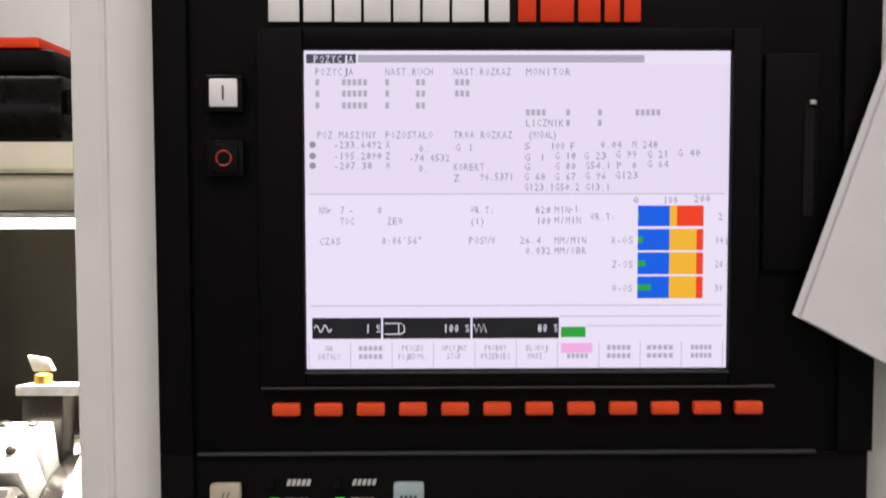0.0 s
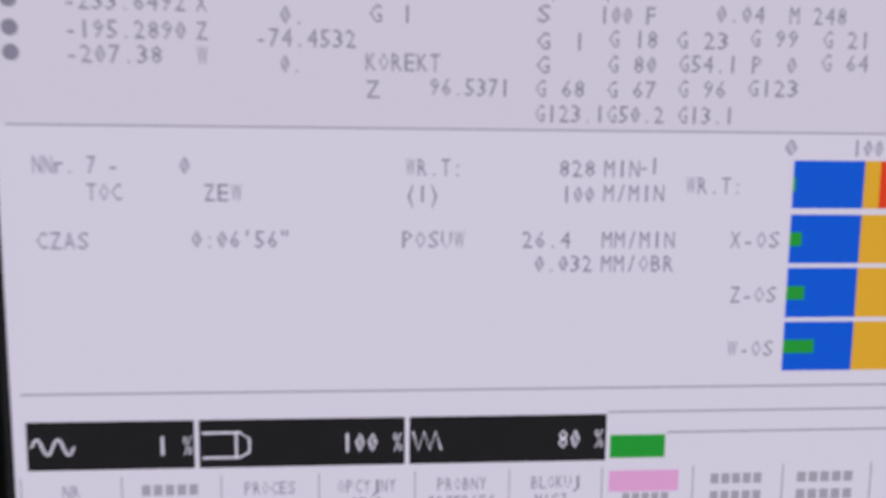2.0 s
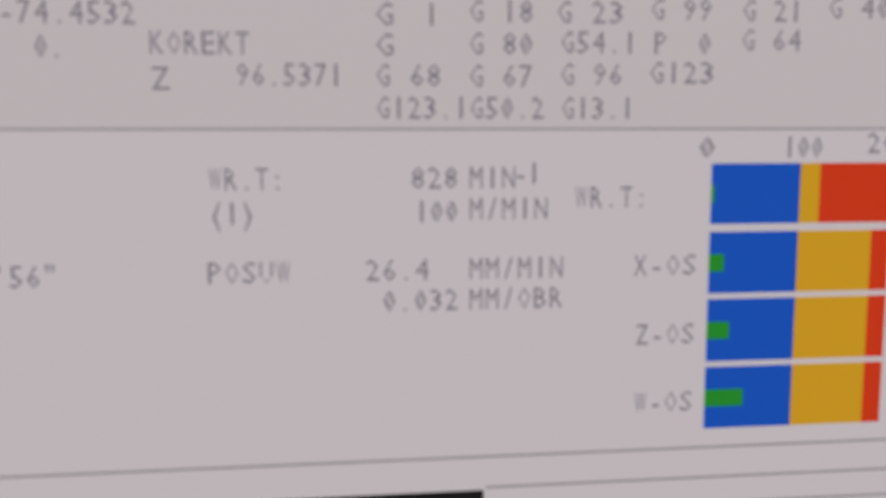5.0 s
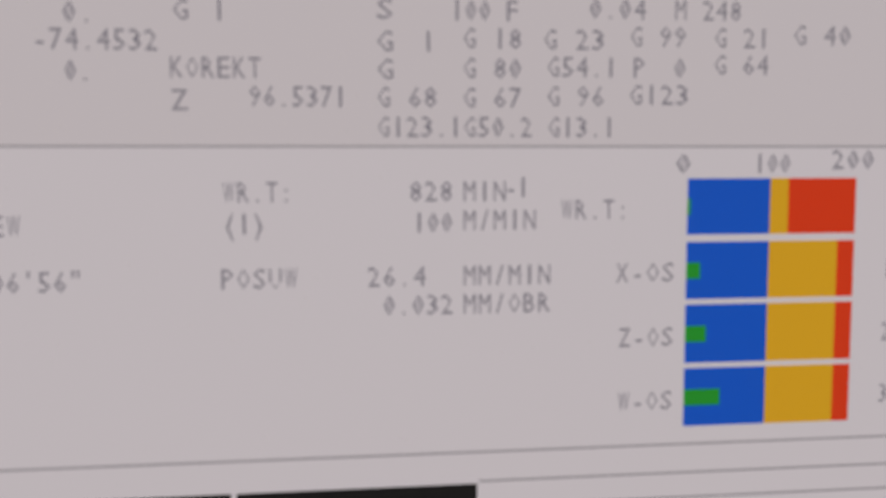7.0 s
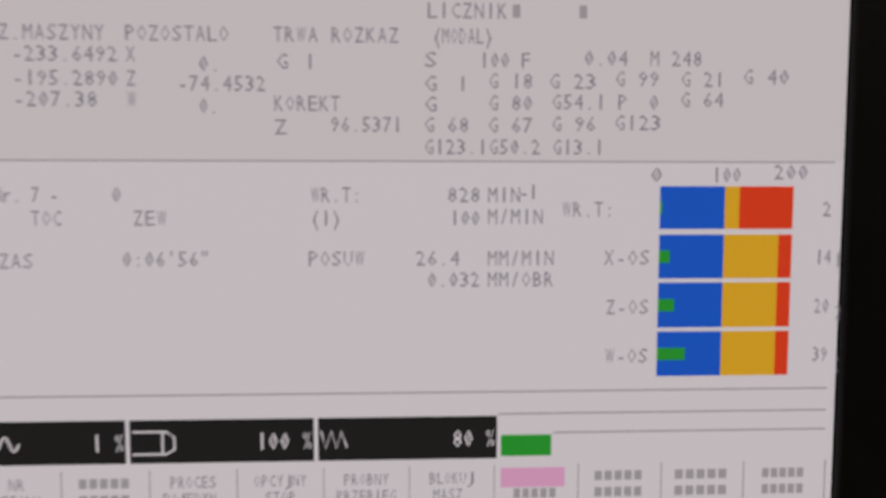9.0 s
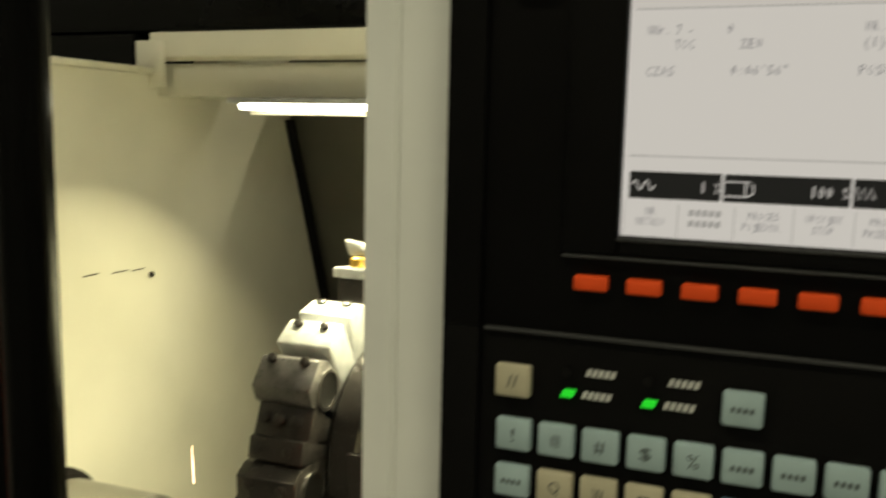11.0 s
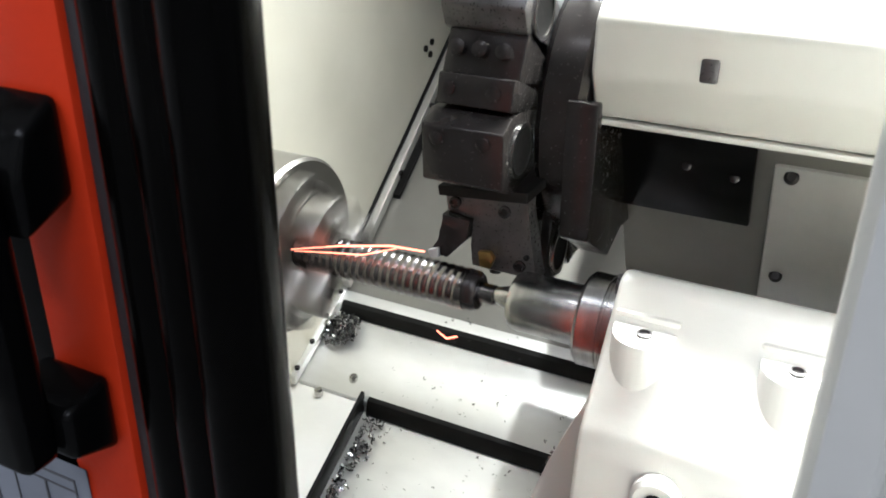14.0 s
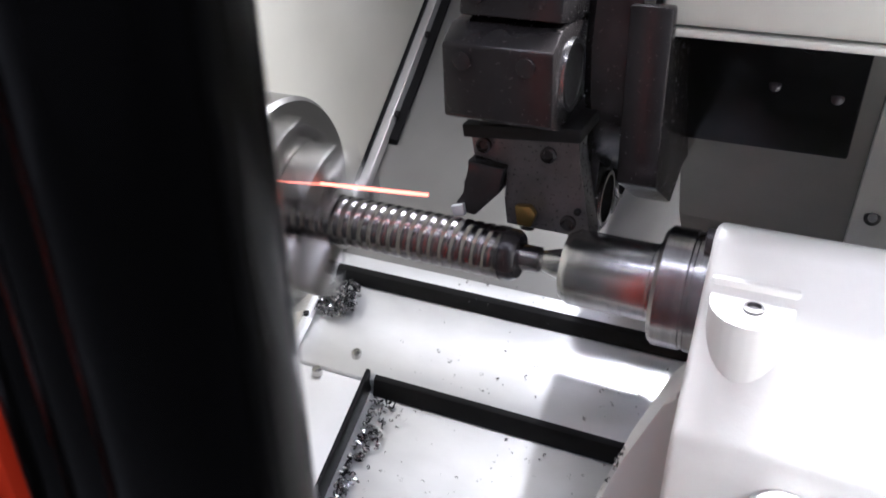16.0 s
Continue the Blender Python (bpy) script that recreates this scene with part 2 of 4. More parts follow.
def letters(body, x0, x1, zc, h, y, depth=0.0002):
    """A line of writing as a mesh that fills the given width and height on an upright face."""
    cu = bpy.data.curves.new("writing", "FONT")
    cu.body, cu.resolution_u = body, 2
    ob = new("writing", cu)
    me = bpy.data.meshes.new_from_object(ob.evaluated_get(bpy.context.evaluated_depsgraph_get()))
    bpy.data.objects.remove(ob)
    bm = bmesh.new()
    bm.from_mesh(me)
    bpy.data.meshes.remove(me)
    xs, ys = [v.co.x for v in bm.verts], [v.co.y for v in bm.verts]
    ax, bx, ay, by = min(xs), max(xs), min(ys), max(ys)
    for v in bm.verts:
        v.co = ((v.co.x - ax) / max(bx - ax, 1e-6) * (x1 - x0) + x0, y, zc + ((v.co.y - ay) / max(by - ay, 1e-6) - 0.5) * h)
    return bm


GLYPHS = {}


def glyph(ch):
    """Vertices and faces of one character, in units of the capitals' height."""
    if ch not in GLYPHS:
        cu = bpy.data.curves.new("writing", "FONT")
        cu.body, cu.resolution_u = ch, 1
        ob = new("writing", cu)
        me = bpy.data.meshes.new_from_object(ob.evaluated_get(bpy.context.evaluated_depsgraph_get()))
        bpy.data.objects.remove(ob)
        GLYPHS[ch] = ([(v.co.x / 0.69, v.co.y / 0.69) for v in me.vertices], [tuple(p.vertices) for p in me.polygons])
        bpy.data.meshes.remove(me)
    return GLYPHS[ch]


def mono(body, x0, x1, zc, h, y):
    """A line of writing in cells of one width, as on a machine display; noughts are slashed."""
    bm = bmesh.new()
    cell = (x1 - x0) / (len(body) - 0.22)
    for i, ch in enumerate(body):
        if ch == " ":
            continue
        pts, faces = glyph(ch)
        ax, bx = min(p[0] for p in pts), max(p[0] for p in pts)
        w = (bx - ax) * h
        want = min(w, 0.78 * cell) if ch in "1I.:'-()/\"" else 0.78 * cell
        left = x0 + cell * (i + 0.39) - want / 2
        vs = [bm.verts.new((left + (px - ax) / (bx - ax) * want, y, zc + (pz - 0.5) * h)) for px, pz in pts]
        for f in faces:
            bm.faces.new([vs[k] for k in f])
        if ch == "0":
            t = 0.09 * cell
            bm.faces.new([bm.verts.new((left + a * want + d, y - 0.00005, zc + b * h)) for a, b, d in ((0.2, -0.36, 0), (0.2, -0.36, t), (0.8, 0.36, 0), (0.8, 0.36, -t))])
    return bm

# ---- hall ----
structure("floor", box(-4, 4, -3, 5, -0.1, 0), FLOORM, "grey sealed concrete hall floor")
structure("wall_north", box(-4, 4, 5, 5.1, 0, 4.6), HALL, "white painted hall wall behind the machine")
structure("wall_south", box(-4, 4, -3.1, -3, 0, 4.6), HALL, "white painted hall wall")
structure("wall_west", box(-4.1, -4, -3, 5, 0, 4.6), HALL, "white painted hall wall")
structure("wall_east", box(4, 4.1, -3, 5, 0, 4.6), HALL, "white painted hall wall")
structure("ceiling", box(-4, 4, -3, 5, 4.6, 4.7), HALL, "white hall ceiling")
# Ceiling fixtures added out of view to light the hall and the machine front.
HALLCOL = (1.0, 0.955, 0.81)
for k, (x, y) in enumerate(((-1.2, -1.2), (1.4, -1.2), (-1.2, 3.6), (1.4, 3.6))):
    fx = thing("added_ceiling_light", "added hall ceiling light, out of view, for the machine front", "ceiling light", (x, y, 4.5), "hall lights")
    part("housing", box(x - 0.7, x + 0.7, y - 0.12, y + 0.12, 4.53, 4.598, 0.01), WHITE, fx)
    part("diffuser", box(x - 0.68, x + 0.68, y - 0.1, y + 0.1, 4.51, 4.528, 0.004), glow("added_hall_glow", (1, 0.98, 0.94), 3.0), fx)
    area_lamp("added_hall_lamp", look((x, y, 4.5), (x, y, 0)), 1.36, 0.2, HALL_WATTS, HALLCOL)

# ---- machine shell ----
AX_Y, AX_Z = 1.135, 1.051      # spindle axis, along x
WALL_X = -1.09                 # spindle-side wall
structure("wall_headstock", prism([(0.70, 0.1), (2.3, 0.1), (2.3, 1.93), (1.605, 1.93), (1.605, 1.838), (0.70, 1.838)], "x", WALL_X - 0.03, WALL_X), CREAM, "cream painted spindle-side wall of the lathe")
structure("wall_tail", box(0.55, 0.58, 0.70, 2.3, 0.1, 1.93), CREAM, "cream painted tailstock-side wall of the lathe")
structure("wall_back", prism([(2.14, 1.236), (2.115, 1.30), (1.93, 1.78), (1.93, 1.93), (1.99, 1.93), (1.99, 1.80), (2.2, 1.26)], "x", WALL_X, 0.55), BACKDARK, "dark steel back cover of the lathe")
structure("slant_cover", prism([(1.535, 0.745), (1.80, 0.956), (2.16, 1.262), (2.2, 1.2), (1.8, 0.86), (1.6, 0.70)], "x", WALL_X, 0.55), SLANT, "greasy steel slant bed cover")
structure("wall_corner_trim", prism([(1.535, 0.752), (1.80, 0.963), (2.12, 1.236), (2.12, 1.256), (1.79, 0.981), (1.53, 0.771)], "x", WALL_X + 0.004, WALL_X + 0.022, 0.002), APRON, "bolted pale steel sealing strip along the wall")
structure("wall_corner_line", prism([(1.53, 0.769), (1.79, 0.980), (2.12, 1.254), (2.12, 1.262), (1.79, 0.988), (1.53, 0.777)], "x", WALL_X + 0.0003, WALL_X + 0.006), GAP, "thin dark line between strip and wall")
structure("wall_corner_gap", prism([(1.70, 0.880), (1.80, 0.959), (2.12, 1.232), (2.12, 1.240), (1.80, 0.967), (1.70, 0.888)], "x", WALL_X + 0.0225, WALL_X + 0.038), GAP, "dark gap along the wall strip")
for y, z in ((1.60, 0.822), (1.73, 0.927), (1.86, 1.033), (1.99, 1.144)):
    solid("strip_bolt", lathe([(WALL_X + 0.0222, 0.006), (WALL_X + 0.027, 0.006), (WALL_X + 0.028, 0.004)], "x", (0, y, z - 0.004), 12), TOOLBLACK, "small dark bolt in the sealing strip", "bolt", "strip bolts")
structure("back_corner_strip", prism([(2.10, 1.30), (1.92, 1.765), (1.905, 1.765), (2.085, 1.29)], "x", WALL_X + 0.002, WALL_X + 0.022, 0.002), GAP, "dark strip in the corner")
structure("front_right", box(0.33, 1.3, 0.637, 0.70, 0.0, 2.3, 0.004), WHITE, "white painted machine front")
structure("front_behind_panel", box(-0.16, 0.33, 0.645, 0.70, 0.0, 2.3), WHITE, "white painted machine front")
structure("front_left", box(-2.2, -1.17, 0.637, 0.70, 0.0, 2.3, 0.004), WHITE, "white painted machine front")
structure("front_skirt", box(-1.17, -0.263, 0.66, 0.70, 0.0, 0.42, 0.004), WHITE, "white painted machine skirt under the door")
structure("pillar", prism([(-0.263, 0.70), (-0.263, 0.645), (-0.259, 0.637), (-0.238, 0.634), (-0.2345, 0.6365), (-0.231, 0.632), (-0.16, 0.631), (-0.16, 0.70)], "z", 0.0, 2.3), WHITE, "off-white painted door pillar with a fold line")
structure("machine_roof_front", box(-1.12, 0.58, 0.70, 1.0, 2.28, 2.3), WHITE, "white machine roof edge")
structure("machine_floor_pan", box(-1.09, 0.55, 0.70, 1.7, 0.10, 0.13), SLANT, "steel chip pan")

for y, z, r in ((1.422, 1.464, 0.006), (1.903, 1.15, 0.007), (1.876, 1.141, 0.007), (1.896, 1.126, 0.007)):
    solid("wall_screw", lathe([(WALL_X + 0.0002, r), (WALL_X + 0.004, r), (WALL_X + 0.005, r * 0.6)], "x", (0, y, z), 12), TOOLBLACK, "small dark screw in the cream wall", "screw", "wall screws")
for y0, y1, z in ((1.25, 1.285, 1.4852), (1.32, 1.36, 1.481), (1.37, 1.405, 1.478)):
    solid("wall_scratch", box(WALL_X + 0.0002, WALL_X + 0.001, y0, y1, z - 0.001, z + 0.001), GAP, "dark scuff line on the cream wall", "scuff mark", "wall scuffs")

# beam under the roof, with the work lamp
beam = thing("cross_beam", "cream painted folded steel cross beam above the work space", "beam", (-0.3, 1.46, 1.8))
part("upper_fold", prism([(1.445, 1.862), (1.435, 1.87), (1.435, 1.915), (1.60, 1.915), (1.60, 1.90), (1.45, 1.90)], "x", WALL_X, 0.55, 0.002), CREAM, beam)
part("lower_fold", prism([(1.455, 1.80), (1.455, 1.86), (1.60, 1.86), (1.60, 1.80)], "x", WALL_X, 0.55, 0.003), CREAM, beam)
part("end_bracket", box(WALL_X - 0.03, WALL_X + 0.035, 1.4325, 1.4345, 1.815, 1.9, 0.0005), CREAM, beam)
trim = structure("wall_top_trim", box(WALL_X - 0.04, WALL_X + 0.012, 0.70, 1.432, 1.8385, 1.851, 0.003), CREAM, "cream folded edge on top of the wall")
lamp = thing("work_lamp", "long white glowing work lamp under the beam", "lamp", (-0.5, 1.42, 1.785))
part("housing", prism([(1.40, 1.797), (1.455, 1.797), (1.455, 1.787), (1.40, 1.787)], "x", -0.90, 0.40, 0.002), TOOLGREY, lamp)
part("diffuser", prism([(1.405, 1.7865), (1.448, 1.7865), (1.44, 1.776), (1.412, 1.776)], "x", -0.88, 0.38, 0.002), LAMPGLOW, lamp, "glowing white diffuser")
part("lower_rail", box(-0.89, 0.39, 1.458, 1.475, 1.768, 1.7975, 0.002), CREAM, lamp)
area_lamp("work_lamp_light", look((-0.12, 1.425, 1.773), (-0.12, 0.90, 0.8)), 0.96, 0.03, LAMP_WATTS, LAMPCOL).data.spread = radians(108)
area_lamp("work_lamp_end_light", look((-0.725, 1.425, 1.773), (-0.80, 1.12, 0.8)), 0.03, 0.03, LED_WATTS, LAMPCOL).data.spread = radians(125)

fl = thing("front_work_lamp", "slim white tube lamp inside above the door", "lamp", (-0.35, 0.78, 2.05))
part("housing", box(-0.86, 0.14, 0.755, 0.805, 2.052, 2.085, 0.006), TOOLGREY, fl)
part("diffuser", box(-0.85, 0.13, 0.765, 0.795, 2.042, 2.0515, 0.002), LAMPGLOW, fl)
for x in (-0.7, -0.02):
    part("bracket", box(x - 0.015, x + 0.015, 0.77, 0.79, 2.0855, 2.281, 0.003), TOOLGREY, fl)
area_lamp("front_lamp_light", look((-0.36, 0.78, 2.039), (-0.36, 1.15, 1.0)), 0.96, 0.022, FRONT_WATTS, LAMPCOL).data.spread = radians(130)

unit = thing("mist_unit", "black boxed unit with an orange top strip on the beam", "machine unit", (-0.9, 1.5, 1.916))
part("body", box(-2.1, -0.615, 1.45, 1.75, 1.917, 2.03, 0.012), GLOSSBLACK, unit)
part("lower_body", box(-2.1, -1.14, 1.45, 1.75, 1.80, 1.9165, 0.006), GLOSSBLACK, unit)
part("upper_body", box(-2.1, -0.63, 1.46, 1.75, 2.031, 2.075, 0.015), BLACK, unit)
part("side_nub", box(-0.614, -0.585, 1.46, 1.52, 1.965, 2.005, 0.003), GLOSSBLACK, unit)
part("top_strip", box(-2.1, -0.66, 1.47, 1.74, 2.076, 2.095, 0.004), ORANGE, unit, "orange strip")

# ---- telescopic cover plates, sloping to the front ----
SL = 0.57


def slab(y0, y1, zoff, th=0.012):
    """Profile of a sloping plate between two depths."""
    f = lambda y: 0.64 + SL * (y - 1.375) + zoff
    return [(y0, f(y0)), (y1, f(y1)), (y1, f(y1) - th), (y0, f(y0) - th)]


covers = thing("way_cover", "bright steel telescopic way cover with fine chips on it", "way cover", (-0.5, 1.3, 0.5))
part("upper_plate", prism(slab(1.508, 1.56, 0.014), "x", WALL_X, 0.2, 0.001), PLATE, covers)
part("middle_plate", prism(slab(1.372, 1.53, 0.0), "x", WALL_X, 0.2, 0.001), PLATE, covers)
part("lower_plate", prism(slab(0.75, 1.40, -0.024), "x", -0.948, 0.2, 0.001), PLATE, covers)
f0 = lambda y: 0.64 + SL * (y - 1.375)
# Both step faces are near-black strips, darkened for the shade on them.
part("upper_step_face", prism([(1.499, f0(1.499) + 0.002), (1.507, f0(1.507) + 0.017), (1.516, f0(1.516) + 0.017), (1.516, f0(1.516) + 0.002)], "x", WALL_X + 0.018, 0.2, 0.001), STEPDARK, covers, "front face of a cover step, its shade put into the black")
part("lower_step_face", prism([(1.366, f0(1.366) - 0.022), (1.372, f0(1.372) + 0.002), (1.38, f0(1.38) + 0.002), (1.38, f0(1.38) - 0.022)], "x", -0.936, 0.2, 0.001), STEPDARK, covers, "front face of a cover step, its shade put into the black")
part("left_plate", prism(slab(0.75, 1.3705, -0.005), "x", WALL_X, -0.9515, 0.001), TAIL, covers, "white painted side plate")
part("rib", prism([(0.76, f0(0.76) - 0.04), (1.375, f0(1.375) - 0.04), (1.378, f0(1.378) + 0.012), (0.76, f0(0.76) + 0.012)], "x", -0.951, -0.943, 0.002), GAP, covers, "dark rib")
part("side_strip", prism(slab(1.36, 1.54, 0.020, 0.018), "x", WALL_X, WALL_X + 0.012, 0.002), PLATE, covers)
for y in (1.375, 1.425, 1.475, 1.525):
    part("strip_screw", lathe([(f0(y) + 0.018, 0.005), (f0(y) + 0.024, 0.005), (f0(y) + 0.025, 0.003)], "z", (WALL_X + 0.006, y, 0), 10), TOOLBLACK, covers)
for x, y in ((-1.03, 1.362), (-0.98, 1.40)):
    part("cover_screw", lathe([(f0(y) - 0.004, 0.008), (f0(y) + 0.006, 0.008), (f0(y) + 0.009, 0.005)], "z", (x, y, 0), 10), STEEL, covers)

# ---- spindle: chuck and bar, spinning about the axis ----
spin = thing("chuck", "spinning three-jaw steel lathe chuck on the spindle", "chuck", (-0.9, AX_Y, AX_Z))
part("body", lathe([(-1.06, 0.095), (-1.06, 0.112), (-1.045, CH_R), (-0.883, CH_R), (-0.878, CH_R - 0.004), (-0.878, 0.03), (-0.90, 0.028)], "x", (0, AX_Y, AX_Z), 72), CHUCKSTEEL, spin)
for k in range(3):
    m = Matrix.Translation((0, AX_Y, AX_Z)) @ Matrix.Rotation(radians(120 * k + 25), 4, "X")
    bm = bmesh.new()
    bm_box(bm, -0.8775, -0.850, -0.02, 0.02, 0.03, CH_R - 0.012, 0.003)
    bm_box(bm, -0.8495, -0.815, -0.017, 0.017, 0.0255, 0.080, 0.003)
    bmesh.ops.transform(bm, matrix=m, verts=bm.verts[:])
    jaw = part("jaw", bm, CHUCKSTEEL, spin)
    for r, xf in ((0.05, -0.8149), (0.095, -0.8499)):
        bm = lathe([(xf, 0.0075), (xf + 0.004, 0.0075), (xf + 0.005, 0.005)], "x", (0, 0, r), 12)
        bmesh.ops.transform(bm, matrix=m, verts=bm.verts[:])
        part("jaw_bolt", bm, TOOLBLACK, jaw)
for k in range(6):
    a = radians(60 * k + 55)
    part("face_bolt", lathe([(-0.8785, 0.007), (-0.873, 0.007), (-0.872, 0.004)], "x", (0, AX_Y + 0.082 * math.cos(a), AX_Z + 0.082 * math.sin(a)), 10), TOOLBLACK, spin)
structure("spindle_nose", lathe([(-1.09, 0.13), (-1.075, 0.13), (-1.07, 0.12), (-1.062, 0.12)], "x", (0, AX_Y, AX_Z), 48), TOOLBLACK, "dark spindle nose ring")


def threaded_bar(bm, x0, x1, r, depth, pitch):
    n, per = 40, 9
    steps = int((x1 - x0) / pitch * per)
    rings = []
    for s in range(steps + 1):
        ring = []
        for i in range(n):
            a = 2 * math.pi * i / n
            x = x0 + (x1 - x0) * s / steps
            ph = ((x - x0) / pitch + i / n) % 1.0
            cut = 0.5 - 0.5 * math.cos(2 * math.pi * ph)
            edge = min(1.0, (x - x0) / pitch, (x1 - x) / pitch)
            rr = r - depth * cut ** 1.5 * edge
            ring.append(bm.verts.new((x, AX_Y + rr * math.cos(a), AX_Z + rr * math.sin(a))))
        rings.append(ring)
    for p, q in zip(rings, rings[1:]):
        for i in range(n):
            bm.faces.new((p[i], p[(i + 1) % n], q[(i + 1) % n], q[i]))
    bm.faces.new(rings[0][::-1])
    bm.faces.new(rings[-1])
    bmesh.ops.recalc_face_normals(bm, faces=bm.faces[:])
    return bm


bar = thing("workpiece_bar", "spinning ribbed steel bar held between chuck and centre", "workpiece", (-0.75, AX_Y, AX_Z))
part("ribbed_length", threaded_bar(bmesh.new(), -0.876, -0.640, 0.0254, 0.0013, 0.0108), BARSTEEL, bar)
part("end_collar", lathe([(-0.6398, 0.0245), (-0.630, 0.0245), (-0.625, 0.021), (-0.625, 0.0126)], "x", (0, AX_Y, AX_Z), 40), TOOLBLACK, bar, "dark turned end")
part("end_stub", lathe([(-0.6248, 0.0122), (-0.606, 0.0122), (-0.605, 0.011)], "x", (0, AX_Y, AX_Z), 32), BARSTEEL, bar, "thin turned stub")

for o in spin.children_recursive:
    o.cycles.motion_steps = 4

# ---- tailstock ----
tail = thing("tailstock", "white painted cast tailstock with a steel quill", "tailstock", (-0.3, 1.05, 0.5))
part("body", prism([(1.21, 0.62), (1.21, 1.05), (1.135, 1.122), (1.115, 1.130), (1.10, 1.126), (1.00, 1.005), (0.992, 0.985), (0.965, 0.62)], "x", -0.455, 0.1, 0.006, 3), TAIL, tail)
part("base", prism([(0.955, 0.30), (0.966, 0.615), (1.25, 0.615), (1.25, 0.45)], "x", -0.40, 0.1, 0.004), TAIL, tail)
part("side_flange", prism([(-0.4565, 1.01), (-0.47, 0.985), (-0.50, 0.908), (-0.545, 0.755), (-0.575, 0.64), (-0.4565, 0.64)], "y", 1.055, 1.105, 0.004), TAIL, tail)
part("quill_collar", lathe([(-0.4555, 0.053), (-0.466, 0.053), (-0.467, 0.0515), (-0.470, 0.0515), (-0.471, 0.053), (-0.493, 0.053), (-0.497, 0.049), (-0.497, 0.03)], "x", (0, AX_Y, AX_Z), 56), QUILL, tail)
part("quill", lathe([(-0.4972, 0.036), (-0.502, 0.036), (-0.503, 0.0348), (-0.573, 0.0348), (-0.581, 0.030), (-0.581, 0.012)], "x", (0, AX_Y, AX_Z), 56), QUILL, tail)
part("centre_point", lathe([(-0.5812, 0.0145), (-0.590, 0.0135), (-0.6045, 0.009), (-0.6048, 0.002)], "x", (0, AX_Y, AX_Z), 32), STEEL, tail)
for x in (-0.417, -0.275):
    lug = part("lug", prism([(x - 0.031, 1.096), (x - 0.031, 1.065)] + [(x + 0.031 * math.cos(a), 1.065 + 0.034 * math.sin(a)) for a in [math.pi + math.pi * i / 12 for i in range(1, 12)]] + [(x + 0.031, 1.065), (x + 0.031, 1.096)], "z", 0.985, 1.092, 0.002), TAIL, tail)
    part("lug_ridge", box(x - 0.033, x + 0.033, 1.076, 1.10, 1.0925, 1.103, 0.003), TAIL, lug)
    part("lug_screw", lathe([(1.0915, 0.008), (1.0945, 0.008), (1.0955, 0.0055), (1.0925, 0.005)], "z", (x + 0.002, 1.058, 0), 14), TOOLMID, lug)
part("corner_bolt", lathe([(-0.4552, 0.011), (-0.462, 0.011), (-0.4625, 0.008)], "x", (0, 1.125, 1.107), 14), TOOLMID, tail, "socket bolt in the body corner")
boss = part("boss", lathe([(0.996, 0.025), (0.981, 0.025), (0.976, 0.021), (0.978, 0.012)], "y", (-0.369, 0, 0.962), 32), TAIL, tail)
part("boss_hole", lathe([(0.9775, 0.010), (0.975, 0.010), (0.975, 0.004)], "y", (-0.369, 0, 0.962), 16), GAP, boss)

# ---- turret housing and saddle ----
hous = thing("turret_housing", "white painted turret housing on the slant saddle", "turret housing", (-0.3, 1.4, 1.2))
part("body", prism([(1.228, 1.256), (1.235, 1.25), (1.55, 1.25), (1.75, 1.55), (1.70, 1.62), (1.52, 1.575), (1.215, 1.372), (1.205, 1.358), (1.205, 1.305)], "x", -0.537, 0.35, 0.006, 3), HOUSEWHITE, hous)
part("lip", prism([(1.229, 1.2488), (1.30, 1.2488), (1.30, 1.242), (1.229, 1.242)], "x", -0.53, 0.35, 0.002), HOUSEWHITE, hous)
part("socket", box(-0.424, -0.404, 1.2025, 1.22, 1.308, 1.334, 0.004), TOOLMID, hous)
saddle = thing("saddle", "grey steel saddle cover with a black slide panel", "saddle", (-0.3, 1.4, 1.0))
part("face", prism([(1.30, 1.238), (1.44, 0.97), (1.60, 0.80), (1.9, 1.04), (1.5, 1.235)], "x", -0.53, 0.35, 0.003), SLANT, saddle)
part("black_panel", prism([(1.285, 1.229), (1.297, 1.229), (1.361, 1.107), (1.349, 1.104)], "x", -0.528, -0.364, 0.003), GLOSSBLACK, saddle, "glossy black slide panel")
for x, z in ((-0.44, 1.183), (-0.385, 1.176)):
    bm = lathe([(0, 0.006), (0.004, 0.006), (0.005, 0.004)], "z", (0, 0, 0), 12)
    bmesh.ops.transform(bm, matrix=Matrix.Translation((x, 1.285 + (1.229 - z) * 0.525, z)) @ Matrix.Rotation(radians(62), 4, "X"), verts=bm.verts[:])
    part("panel_screw", bm, TOOLBLACK, saddle)
plate = part("bolted_plate", prism([(1.315, 1.198), (1.328, 1.204), (1.453, 0.967), (1.438, 0.960)], "x", -0.345, 0.3, 0.004), APRON, saddle)
for z, y in ((1.185, 1.320), (1.02, 1.407)):
    bm = lathe([(0, 0.0085), (0.005, 0.0085), (0.008, 0.005)], "z", (0, 0, 0), 14)
    bmesh.ops.transform(bm, matrix=Matrix.Translation((-0.325, y, z)) @ Matrix.Rotation(radians(62), 4, "X"), verts=bm.verts[:])
    part("plate_bolt", bm, TOOLBLACK, plate)

